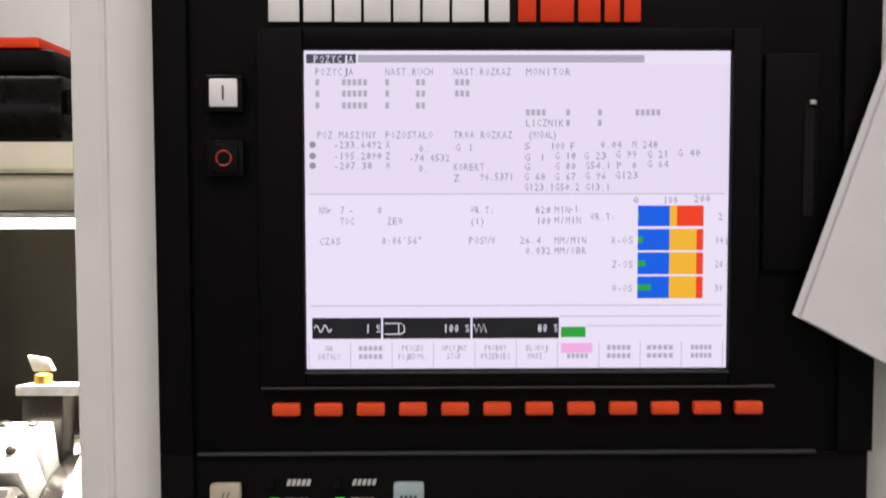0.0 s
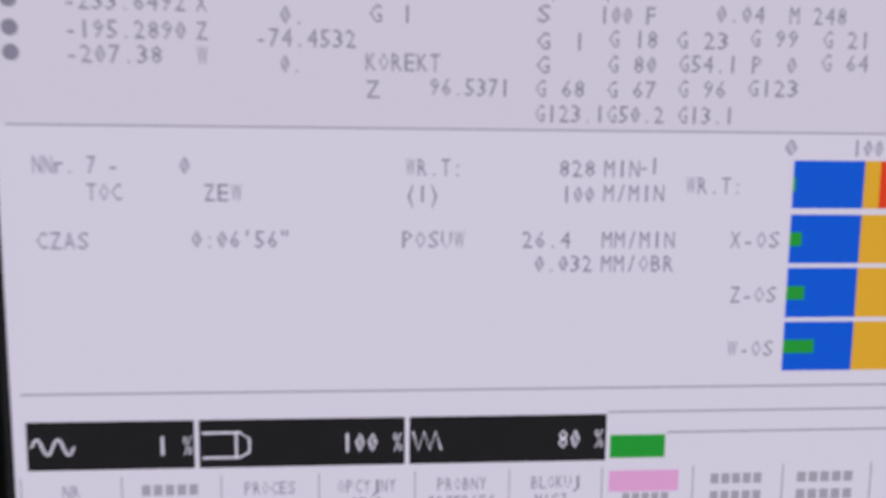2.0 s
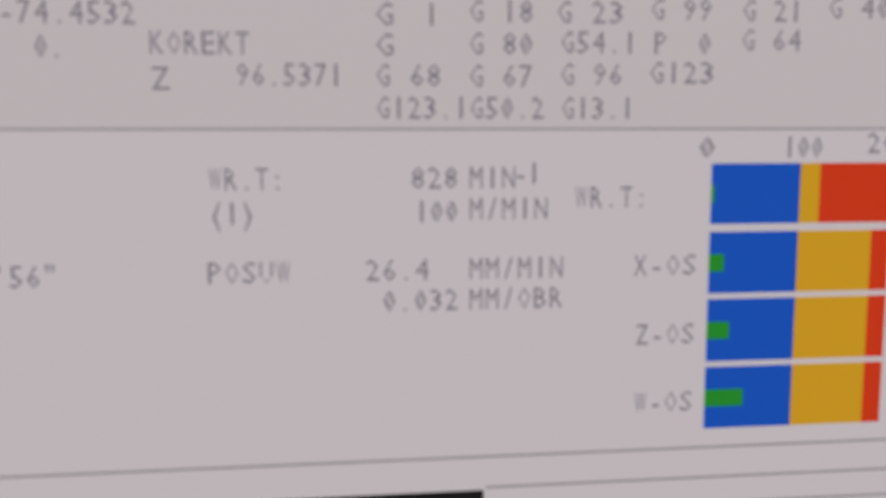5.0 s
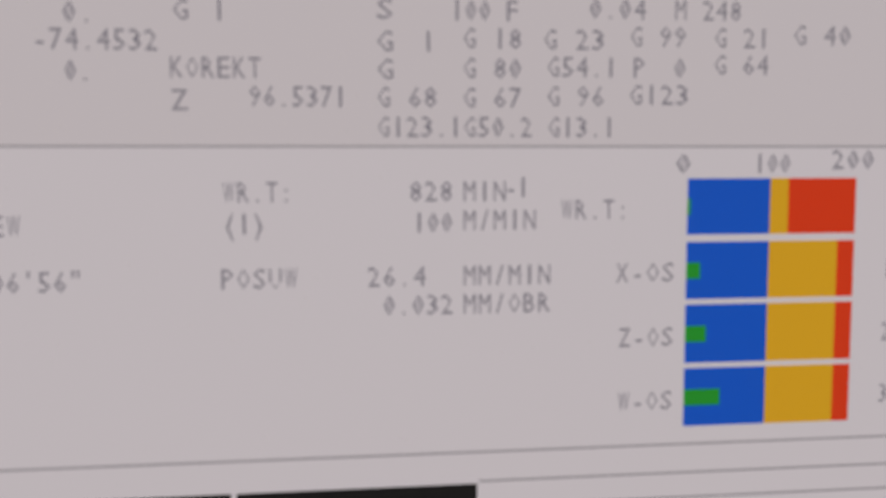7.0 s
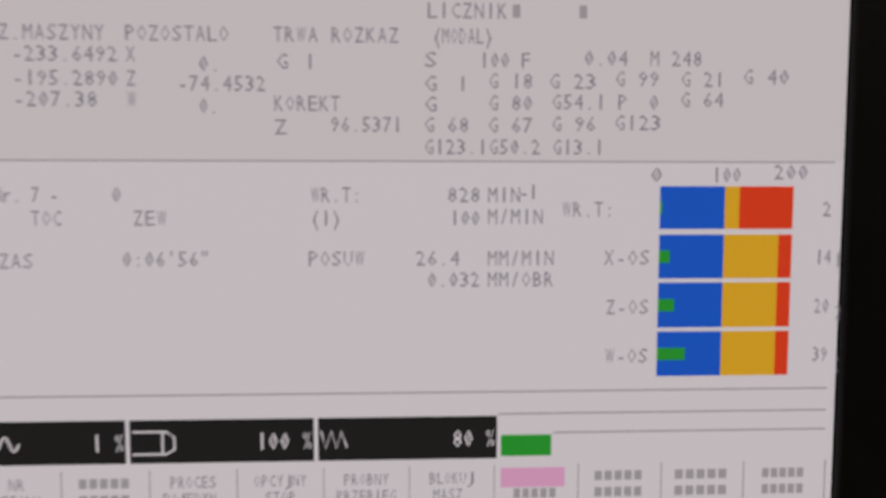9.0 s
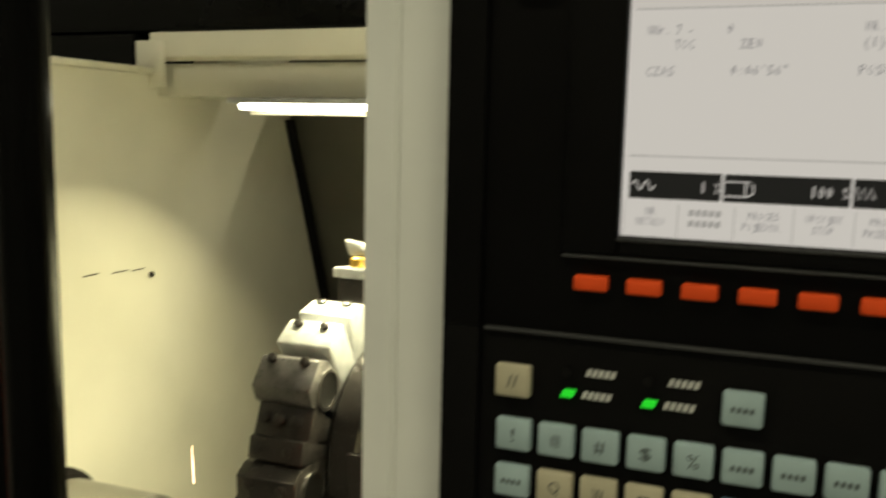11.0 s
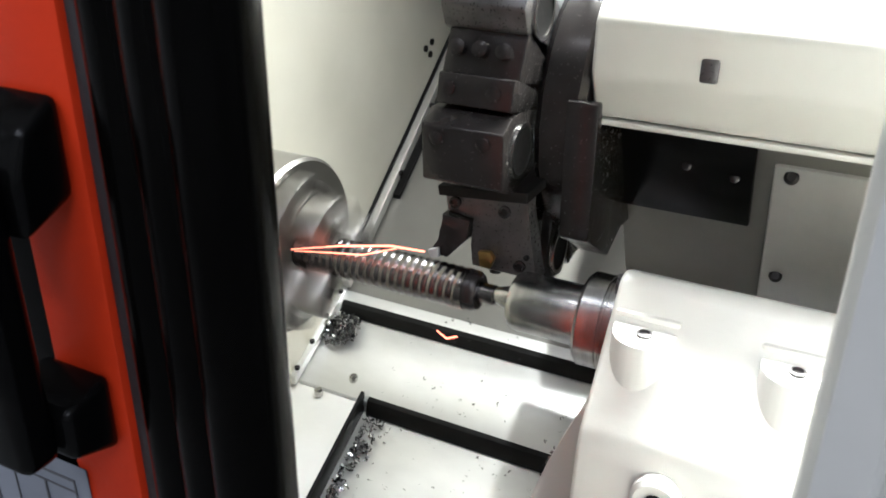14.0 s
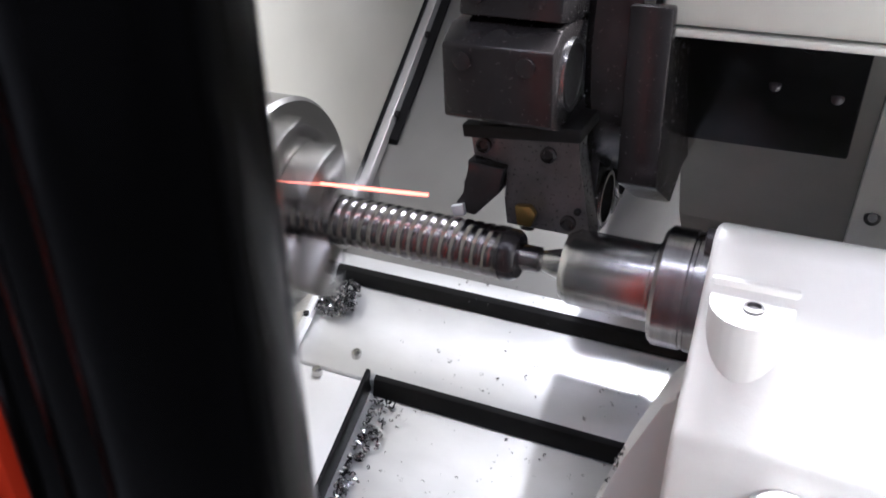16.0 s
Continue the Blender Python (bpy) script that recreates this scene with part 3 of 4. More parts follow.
# ---- turret with its tools ----
TC_Y, TC_Z = 1.36, 1.235
turret = thing("tool_turret", "dark steel tool turret with bolted tool holders", "tool turret", (-0.55, TC_Y, TC_Z))
part("disc", lathe([(-0.5375, 0.05), (-0.5375, 0.160), (-0.545, 0.168), (-0.585, 0.168), (-0.592, 0.163), (-0.592, 0.03)], "x", (0, TC_Y, TC_Z), 24), TOOLBLACK, turret)
part("drum", lathe([(-0.5372, 0.15), (-0.522, 0.15), (-0.520, 0.147), (-0.520, 0.05)], "x", (0, TC_Y + 0.03, TC_Z - 0.02), 40), TOOLBLACK, turret)


def at_station(bm, deg):
    """Turns a tool built with its outward way along +z to its station on the disc."""
    bmesh.ops.transform(bm, matrix=Matrix.Translation((0, TC_Y, TC_Z)) @ Matrix.Rotation(radians(deg - 90), 4, "X"), verts=bm.verts[:])
    return bm


def boring_holder(deg, out=0.245, hw=0.044, material=None):
    h = part("boring_holder", at_station(bm_prism(bmesh.new(), [(-hw + 0.004, 0.15), (hw - 0.004, 0.15), (hw, out - 0.024), (hw - 0.012, out), (-hw + 0.012, out), (-hw, out - 0.024)], "x", -0.69, -0.593, 0.003), deg), material or TOOLBLACK, turret, "black boring bar holder")
    part("bore_ring", at_station(lathe([(-0.5928, 0.031), (-0.589, 0.031), (-0.589, 0.0265), (-0.5928, 0.0265)], "x", (0, 0, 0.205), 28, False), deg), STEEL, h, "bright bore rim")
    # Bore drawn as a dark disc; the hole's shade is its colour.
    part("bore", at_station(lathe([(-0.5928, 0.0262), (-0.5905, 0.0262), (-0.5915, 0.022)], "x", (0, 0, 0.205), 28), deg), GAP, h, "bore as a dark disc, its inner shade painted")
    for x in (-0.67, -0.615):
        part("clamp_screw", at_station(lathe([(out - 0.001, 0.008), (out + 0.005, 0.008), (out + 0.006, 0.005)], "z", (x, 0.02, 0), 12), deg), TOOLBLACK, h)
    return h


def clamp_block(deg, out=0.222):
    h = part("wedge_clamp", at_station(bm_box(bmesh.new(), -0.685, -0.593, -0.03, 0.03, 0.155, out, 0.004), deg), TOOLBLACK, turret, "dark wedge clamp with three screws")
    for x in (-0.668, -0.641, -0.614):
        part("clamp_screw", at_station(lathe([(out - 0.001, 0.009), (out + 0.011, 0.009), (out + 0.012, 0.006)], "z", (x, 0.0, 0), 12), deg), TOOLBLACK, h)
    return h


def turning_holder(deg, out=0.235, tool=True):
    h = part("turning_holder", at_station(bm_box(bmesh.new(), -0.686, -0.593, -0.026, 0.026, 0.15, out, 0.004), deg), TOOLGREY, turret, "ground steel turning tool holder")
    for x in (-0.665, -0.62):
        part("holder_screw", at_station(lathe([(out - 0.001, 0.008), (out + 0.004, 0.008), (out + 0.005, 0.005)], "z", (x, 0.015, 0), 12), deg), TOOLBLACK, h)
    return h


top = part("top_holder", at_station(bm_box(bmesh.new(), -0.66, -0.593, -0.024, 0.024, 0.15, 0.266, 0.003), 84), TOOLBLACK, turret, "dark holder with a bright top plate")
part("top_plate", at_station(bm_box(bmesh.new(), -0.668, -0.556, -0.03, 0.03, 0.2665, 0.283, 0.002), 84), TOOLGREY, top, "bright ground top plate")
turning_holder(104, 0.236)
turning_holder(122, 0.240)
boring_holder(141, 0.25, 0.037, TOOLMID)
clamp_block(156, 0.222)
part("spacer_block", at_station(bm_box(bmesh.new(), -0.682, -0.593, -0.017, 0.017, 0.15, 0.236, 0.003), 167), TOOLBLACK, turret, "dark spacer block")
for x in (-0.668, -0.615):
    part("spacer_screw", at_station(lathe([(0.2355, 0.0085), (0.239, 0.0085), (0.240, 0.0055)], "z", (x, 0.0, 0), 14), 167), TOOLBLACK, turret)
boring_holder(183.5, 0.25)
clamp_block(40)
boring_holder(10)
turning_holder(318)
# Two hidden holders added to block lamp light from the lower plate.
boring_holder(258, 0.245)
boring_holder(280, 0.245)
nozzle = part("coolant_nozzle", at_station(lathe([(0.2832, 0.014), (0.298, 0.014), (0.301, 0.010), (0.302, 0.004)], "z", (-0.634, -0.005, 0), 12), 84), BRASS, turret, "brass coolant nozzle")
part("square_tool", at_station(bm_prism(bmesh.new(), [(-0.664, 0.330), (-0.630, 0.324), (-0.619, 0.3035), (-0.653, 0.3025)], "y", -0.004, 0.012, 0.003), 84), TOOLGREY, turret, "ground square tool bit")
# turning tool at the cut
cut = part("cutting_holder", prism([(-0.690, 1.152), (-0.583, 1.162), (-0.586, 1.14), (-0.566, 1.062), (-0.652, 1.062), (-0.655, 1.09), (-0.649, 1.125), (-0.686, 1.128)], "y", 1.170, 1.195, 0.0025), TOOLMID, turret, "steel block that holds the turning tool")
part("holder_back", prism([(-0.680, 1.150), (-0.590, 1.158), (-0.592, 1.075), (-0.640, 1.075), (-0.640, 1.13), (-0.678, 1.133)], "y", 1.1955, 1.245, 0.0025), TOOLBLACK, cut)
part("holder_top", prism([(-0.690, 1.166), (-0.578, 1.177), (-0.578, 1.1635), (-0.688, 1.1535)], "y", 1.150, 1.24, 0.002), GAP, cut, "black clamping bar")
shank = part("tool_shank", prism([(-0.688, 1.1275), (-0.651, 1.1245), (-0.656, 1.098), (-0.680, 1.071), (-0.700, 1.073), (-0.699, 1.084), (-0.690, 1.092), (-0.692, 1.105), (-0.686, 1.112)], "y", 1.158, 1.2, 0.002), TOOLBLACK, cut, "black tool shank")
part("insert", prism([(-0.703, 1.079), (-0.690, 1.084), (-0.688, 1.072), (-0.699, 1.069)], "y", 1.152, 1.1575, 0.0008), TOOLGREY, shank, "grey carbide insert")
part("second_insert", prism([(-0.641, 1.087), (-0.626, 1.089), (-0.620, 1.081), (-0.624, 1.068), (-0.638, 1.068)], "y", 1.161, 1.1695, 0.0015), INSERT, cut, "gold carbide insert")
for x, z in ((-0.675, 1.141), (-0.612, 1.141), (-0.590, 1.076)):
    part("holder_screw", lathe([(1.1705, 0.0075), (1.166, 0.0075), (1.165, 0.0055), (1.168, 0.004)], "y", (x, 0, z), 14), TOOLBLACK, cut, "recessed socket screw")
part("clamp_screw", lathe([(1.1705, 0.0035), (1.167, 0.0035), (1.166, 0.002)], "y", (-0.582, 0, 1.089), 10), GAP, cut)
part("turret_guard", prism([(1.188, 1.276), (1.203, 1.276), (1.203, 1.236), (1.30, 1.236), (1.36, 1.08), (1.29, 1.055), (1.195, 1.112)], "x", -0.555, -0.518, 0.003), TOOLBLACK, turret, "dark guard plate behind the disc")
for z in (1.15, 1.205):
    part("disc_bolt", lathe([(-0.5925, 0.006), (-0.596, 0.006), (-0.597, 0.004)], "x", (0, 1.225, z), 10), STEEL, turret)


# ---- sliding door, half open ----
DY = 0.605
door = thing("sliding_door", "half-open black framed sliding door with an orange stripe", "sliding door", (-0.8, DY, 0.42))
part("stripe", box(-0.668, -0.6135, DY, 0.66, 0.42, 2.25, 0.003), ORANGE, door, "orange painted vertical stripe")
# Dark panels added out of view to cut orange reflections in the quill.
part("reflection_cover", box(-1.16, -0.635, 0.6605, 0.664, 0.43, 1.27, 0.001), GREYTRIM, door, "added dark panel, unseen, cuts the orange reflections")
part("reflection_cover", box(-0.706, -0.635, 0.6605, 0.664, 1.2705, 2.24, 0.001), GREYTRIM, door, "added dark panel, unseen, cuts the orange reflections")
part("grey_edge", box(-0.613, -0.601, DY + 0.004, 0.66, 0.42, 2.25, 0.002), GREYTRIM, door, "grey edge strip")
for x, y, r in ((-0.575, 0.615, 0.0240), (-0.535, 0.598, 0.0230), (-0.499, 0.579, 0.0200)):
    part("seal_bellows", lathe([(0.42, r), (2.25, r)], "z", (x, y, 0), 28), RUBBER, door, "black rubber door seal")
part("seal_backing", box(-0.598, -0.552, 0.625, 0.655, 0.42, 2.25, 0.003), RUBBER, door)
part("inner_frame", box(-0.712, -0.669, DY + 0.006, 0.66, 0.42, 2.25, 0.004), GLOSSBLACK, door, "black inner window frame")
part("lower_panel", box(-1.17, -0.7125, DY + 0.006, 0.66, 0.42, 1.279, 0.004), GLOSSBLACK, door, "black lower door panel")
part("upper_panel", box(-1.17, -0.7125, DY + 0.006, 0.66, 2.05, 2.25, 0.004), GLOSSBLACK, door, "black upper door panel")
part("far_stile", box(-1.17, -1.10, DY + 0.006, 0.66, 1.2795, 2.0495, 0.004), GLOSSBLACK, door)
part("sill_moulding", prism([(DY + 0.0055, 1.20), (DY - 0.012, 1.205), (DY - 0.018, 1.22), (DY - 0.012, 1.237), (DY + 0.0055, 1.242)], "x", -1.12, -0.757, 0.002), GLOSSBLACK, door, "rounded glossy sill moulding")
pane = part("pane", box(-1.0995, -0.7125, 0.637, 0.643, 1.2795, 2.0495), GLASS, door, "lightly tinted door window pane")
pane.visible_shadow = False
hdl = part("handle", box(-0.666, -0.626, 0.546, 0.570, 1.214, 1.385, 0.007, 3), GLOSSBLACK, door, "black plastic pull handle")
part("handle_arm", prism([(DY - 0.0005, 1.415), (DY - 0.0005, 1.36), (0.5705, 1.345), (0.5705, 1.38), (0.578, 1.40)], "x", -0.672, -0.620, 0.006, 3), GLOSSBLACK, hdl)
part("handle_arm", prism([(DY - 0.0005, 1.252), (DY - 0.0005, 1.200), (0.5705, 1.212), (0.5705, 1.243)], "x", -0.672, -0.620, 0.006, 3), GLOSSBLACK, hdl)


def sheet(bm, corner, right, down, w, h, bow, n=10):
    c, r, d = Vector(corner), Vector(right).normalized(), Vector(down).normalized()
    nn = r.cross(d).normalized()
    layers = []
    for off in (0.0, 0.0006):
        layers.append([[bm.verts.new(c + r * (w * i / n) + d * (h * j / n) + nn * (off + bow * math.sin(math.pi * i / n) * (j / n))) for i in range(n + 1)] for j in range(n + 1)])
    for g in layers:
        for j in range(n):
            for i in range(n):
                bm.faces.new((g[j][i], g[j][i + 1], g[j + 1][i + 1], g[j + 1][i]))
    return bm


draw = thing("drawing_sheet", "sheet with a technical drawing, shade put into its grey", "paper", (-0.76, 0.60, 1.0))
part("paper", sheet(bmesh.new(), (-0.868, 0.6035, 1.166), (1, 0, 0.01), (0, 0, -1), 0.21, 0.29, 0.0), SHADEDPAPER, draw)
for i, (x0, x1, z0, z1) in enumerate(((-0.86, -0.67, 1.154, 1.1555), (-0.86, -0.67, 1.145, 1.146), (-0.818, -0.8165, 1.05, 1.145), (-0.80, -0.799, 1.05, 1.145), (-0.77, -0.7685, 1.06, 1.145), (-0.755, -0.7515, 1.095, 1.14), (-0.79, -0.765, 1.121, 1.1235), (-0.73, -0.729, 1.05, 1.14), (-0.70, -0.6985, 1.04, 1.145), (-0.671, -0.67, 0.95, 1.155), (-0.79, -0.74, 1.09, 1.091), (-0.76, -0.72, 1.07, 1.071))):
    part("drawn_line", box(x0, x1, 0.6025, 0.6032, z0, z1), INK, draw)

# ---- control panel ----
PY = 0.609
panel = thing("control_panel", "black operator control panel with screen and key rows", "control panel", (0.07, PY, 1.2))

part("upper_housing", box(-0.186, 0.33, PY + 0.003, 0.64, 1.6276, 2.10, 0.001), BLACK, panel, "matte black upper housing")
part("lower_housing", box(-0.186, 0.33, PY + 0.003, 0.644, 0.95, 1.6272, 0.001), BLACK, panel, "matte black key housing")
part("edge_strip", box(-0.190, -0.166, PY - 0.001, PY + 0.0025, 1.6276, 2.098, 0.0005), BLACK, panel)
part("edge_strip", box(-0.190, -0.166, PY - 0.001, PY + 0.0025, 0.952, 1.6272, 0.0005), BLACK, panel)
part("right_edge_strip", box(0.305, 0.331, PY - 0.001, PY + 0.0025, 1.6276, 2.098, 0.0005), BLACK, panel)
# Paler strip paints the light caught along the housing seam.
part("highlight_edge", box(-0.163, 0.29, PY - 0.0005, PY + 0.0028, 1.6262, 1.6285, 0.0006), GREYTRIM, panel)
# bezel round the display
bez = part("bezel", box(-0.116, -0.0835, PY - 0.003, PY + 0.0028, 1.678, 1.934, 0.0015), BLACK, panel, "black display bezel")
part("bezel", box(0.2235, 0.244, PY - 0.003, PY + 0.0028, 1.678, 1.934, 0.0015), BLACK, panel)
part("bezel", box(-0.083, 0.223, PY - 0.003, PY + 0.0028, 1.919, 1.934, 0.0015), BLACK, panel)
part("bezel", box(-0.083, 0.223, PY - 0.003, PY + 0.0028, 1.678, 1.6895, 0.0015), BLACK, panel)
part("bezel_lip", box(-0.084, 0.2235, PY - 0.0045, PY - 0.0032, 1.6868, 1.6886, 0.0004), GREYTRIM, panel)
part("key_ledge", box(-0.116, 0.258, PY - 0.002, PY + 0.0028, 1.6752, 1.677, 0.0006), GREYTRIM, panel)
SY = PY + 0.0027
screen = part("screen", box(-0.0832, 0.2232, SY - 0.0002, SY + 0.0002, 1.6895, 1.919), SCREENWHITE, panel, "glowing white display with machine readouts")


def patch(name, x0, x1, z0, z1, material, lift=0.0004):
    y = SY - 0.0002
    return part(name, box(x0, x1, y - lift, y - 0.0001, min(z0, z1), max(z0, z1)), material, screen)


TEXTS = [
    ('0.', -0.001, 0.006, 1.849, 0.004),
    ('G 1', 0.025, 0.038, 1.85, 0.004),
    ('S', 0.075, 0.079, 1.851, 0.005),
    ('100 F', 0.094, 0.111, 1.851, 0.005),
    ('0.04', 0.13, 0.145, 1.852, 0.006),
    ('M 248', 0.153, 0.171, 1.852, 0.005),
    ('-74.4532', -0.008, 0.021, 1.8425, 0.005),
    ('G', 0.075, 0.079, 1.843, 0.005),
    ('1', 0.087, 0.089, 1.843, 0.005),
    ('G 18', 0.097, 0.112, 1.844, 0.006),
    ('G 23', 0.118, 0.134, 1.844, 0.006),
    ('G 99', 0.141, 0.156, 1.845, 0.006),
    ('G 21', 0.164, 0.179, 1.845, 0.006),
    ('G 40', 0.186, 0.202, 1.846, 0.005),
    ('0.', -0.001, 0.005, 1.835, 0.005),
    ('KOREKT', 0.024, 0.046, 1.836, 0.005),
    ('G', 0.075, 0.079, 1.836, 0.006),
    ('G 80', 0.097, 0.112, 1.8365, 0.005),
    ('G54.1 P', 0.119, 0.145, 1.837, 0.006),
    ('0', 0.153, 0.156, 1.837, 0.006),
    ('G 64', 0.164, 0.179, 1.838, 0.005),
    ('Z', 0.024, 0.028, 1.828, 0.005),
    ('96.5371', 0.043, 0.067, 1.829, 0.005),
    ('G 68', 0.075, 0.09, 1.829, 0.006),
    ('G 67', 0.097, 0.112, 1.829, 0.006),
    ('G 96', 0.119, 0.134, 1.8295, 0.005),
    ('G123', 0.141, 0.157, 1.83, 0.006),
    ('G123.1G50.2 G13.1', 0.075, 0.137, 1.8215, 0.005),
    ('0', 0.154, 0.158, 1.812, 0.006),
    ('100', 0.176, 0.186, 1.812, 0.006),
    ('200', 0.198, 0.21, 1.813, 0.006),
    ('ZEW', -0.024, -0.013, 1.797, 0.006),
    ('WR.T:', 0.036, 0.053, 1.805, 0.005),
    ('828', 0.083, 0.094, 1.805, 0.006),
    ('MIN', 0.097, 0.108, 1.805, 0.006),
    ('-1', 0.108, 0.114, 1.806, 0.004),
    ('(1)', 0.036, 0.046, 1.797, 0.006),
    ('100', 0.084, 0.094, 1.797, 0.006),
    ('M/MIN', 0.097, 0.116, 1.7975, 0.005),
    ('WR.T:', 0.123, 0.141, 1.8, 0.006),
    ('0:06\'56"', -0.028, 0.001, 1.783, 0.006),
    ('POSUW', 0.035, 0.054, 1.783, 0.006),
    ('26.4', 0.072, 0.087, 1.783, 0.006),
    ('MM/MIN', 0.097, 0.12, 1.783, 0.006),
    ('0.032', 0.076, 0.094, 1.7755, 0.006),
    ('MM/OBR', 0.097, 0.12, 1.7755, 0.005),
    ('2', 0.216, 0.219, 1.8, 0.005),
    ('14', 0.2142, 0.2195, 1.783, 0.005),
    ('20', 0.2142, 0.2195, 1.7655, 0.005),
    ('39', 0.2142, 0.2195, 1.748, 0.005),
    ('X-OS', 0.138, 0.154, 1.783, 0.006),
    ('Z-OS', 0.139, 0.154, 1.7655, 0.006),
    ('W-OS', 0.139, 0.154, 1.748, 0.006),
    ('14', 0.221, 0.227, 1.782, 0.005),
    ('20', 0.222, 0.227, 1.763, 0.005),
    ('39', 0.223, 0.228, 1.744, 0.006),
    ('POZYCJA', -0.076, -0.048, 1.913, 0.006),
    ('POZYCJA', -0.075, -0.048, 1.904, 0.005),
    ('NAST.RUCH', -0.025, 0.009, 1.904, 0.005),
    ('NAST.ROZKAZ', 0.024, 0.065, 1.904, 0.005),
    ('MONITOR', 0.076, 0.108, 1.904, 0.005),
    ('POZ.MASZYNY', -0.074, -0.032, 1.859, 0.005),
    ('POZOSTALO', -0.025, 0.009, 1.859, 0.005),
    ('TRWA ROZKAZ', 0.024, 0.066, 1.859, 0.005),
    ('(MODAL)', 0.078, 0.098, 1.859, 0.005),
    ('-233.6492', -0.062, -0.028, 1.852, 0.005),
    ('-195.2890', -0.062, -0.028, 1.844, 0.005),
    ('-207.38', -0.062, -0.035, 1.837, 0.005),
    ('X', -0.025, -0.022, 1.852, 0.005),
    ('Z', -0.025, -0.022, 1.844, 0.005),
    ('W', -0.025, -0.022, 1.837, 0.005),
    ('NNr. 7 -', -0.073, -0.049, 1.805, 0.005),
    ('0', -0.031, -0.028, 1.805, 0.005),
    ('TOC', -0.058, -0.048, 1.797, 0.005),
    ('CZAS', -0.073, -0.058, 1.7825, 0.005),
]

for body, x0, x1, zc, h in TEXTS + [("LICZNIK", 0.076, 0.103, 1.8675, 0.005)]:
    part("readout", mono(body, x0, x1, zc, 0.0052, SY - 0.0007), SCREENWHITE if zc > 1.91 else SCREENTEXT, screen)
for z, x0, x1 in ((1.8165, -0.08, 0.22), (1.7355, -0.08, 0.22), (1.7275, 0.101, 0.22), (1.7205, 0.1205, 0.22)):
    patch("rule", x0, x1, z - 0.0003, z + 0.0003, SCREENGREY)
patch("upper_field", -0.083, 0.223, 1.8168, 1.9095, SCREENUPPER, 0.00025)
patch("title_tab", -0.0815, -0.046, 1.910, 1.9165, SCREENDARK, 0.0002)
patch("title_bar", -0.0445, 0.161, 1.9105, 1.916, SCREENGREY, 0.0002)
for k, (z1, z0) in enumerate(((1.808, 1.793), (1.791, 1.7755), (1.774, 1.758), (1.7565, 1.7405))):
    patch("load_bar_blue", 0.1575, 0.1806, z0, z1, SCREENBLUE)
    patch("load_bar_yellow", 0.1806, 0.1858 if k == 0 else 0.2003, z0, z1, SCREENYELLOW)
    patch("load_bar_red", 0.1858 if k == 0 else 0.2003, 0.2052, z0, z1, SCREENRED)
    patch("load_mark", 0.1575, (0.1582, 0.1612, 0.1632, 0.1675)[k], (z0 + z1) / 2 - 0.0022, (z0 + z1) / 2 + 0.0022, SCREENGREEN, 0.0007)
for x0, x1 in ((-0.079, -0.029), (-0.0275, 0.036), (0.0375, 0.1005)):
    patch("status_block", x0, x1, 1.7115, 1.7268, SCREENBLACK)
for body, x0, x1 in (("1 %", -0.040, -0.0295), ("100 %", 0.0165, 0.0353), ("80 %", 0.085, 0.0997)):
    part("status_text", mono(body, x0, x1, 1.719, 0.0062, SY - 0.0009), SCREENWHITE, screen)
bm = bmesh.new()
tube(bm, [(-0.0775 + 0.0125 * i / 24, SY - 0.0009, 1.719 + 0.0026 * math.sin(i / 24 * 4 * math.pi)) for i in range(25)], 0.0004, 5)
part("status_icon", bm, SCREENWHITE, screen)
bm = bmesh.new()
tube(bm, [(-0.0265, SY - 0.0009, 1.7228), (-0.0150, SY - 0.0009, 1.7228), (-0.0122, SY - 0.0009, 1.7208), (-0.0122, SY - 0.0009, 1.7164), (-0.0150, SY - 0.0009, 1.7148), (-0.0265, SY - 0.0009, 1.7148)], 0.0004, 5)
tube(bm, [(-0.0162, SY - 0.0009, 1.7228), (-0.0162, SY - 0.0009, 1.7148)], 0.0004, 5)
part("status_icon", bm, SCREENWHITE, screen)
bm = bmesh.new()
tube(bm, [(0.0385 + 0.0018 * i, SY - 0.0009, 1.7222 if i % 2 == 0 else 1.7162) for i in range(6)], 0.0004, 5)
part("status_icon", bm, SCREENWHITE, screen)
patch("green_flag", 0.102, 0.1200, 1.7122, 1.7198, SCREENGREEN)
patch("pink_flag", 0.102, 0.1250, 1.7008, 1.7078, SCREENPINK)
for i in range(11):
    patch("label_divider", -0.0817 + 0.0302 * i, -0.0813 + 0.0302 * i, 1.6905, 1.709, SCREENGREY)
SOFT = {0: ("NR", "DETALU"), 2: ("PROCES", "POJEDYN."), 3: ("OPCYJNY", "STOP"), 4: ("PROBNY", "PRZEBIEG"), 5: ("BLOKUJ", "MASZ.")}
for i in range(10):
    xc = -0.0665 + 0.0302 * i
    for row, z in ((0, 1.7045), (1, 1.6985)):
        if i in SOFT:
            w = 0.0026 * len(SOFT[i][row]) / 2
            part("soft_label", mono(SOFT[i][row], xc - w, xc + w, z, 0.0042, SY - 0.0005), SCREENTEXT, screen)
        elif not (i == 6 and row == 0):
            w = 0.008 + 0.002 * ((i * 7 + row * 3) % 3) / 2
            for q in range(5):
                patch("soft_label_bar", xc - w + 2 * w * q / 5, xc - w + 2 * w * (q + 0.72) / 5, z - 0.0017, z + 0.0017, SCREENGREY)
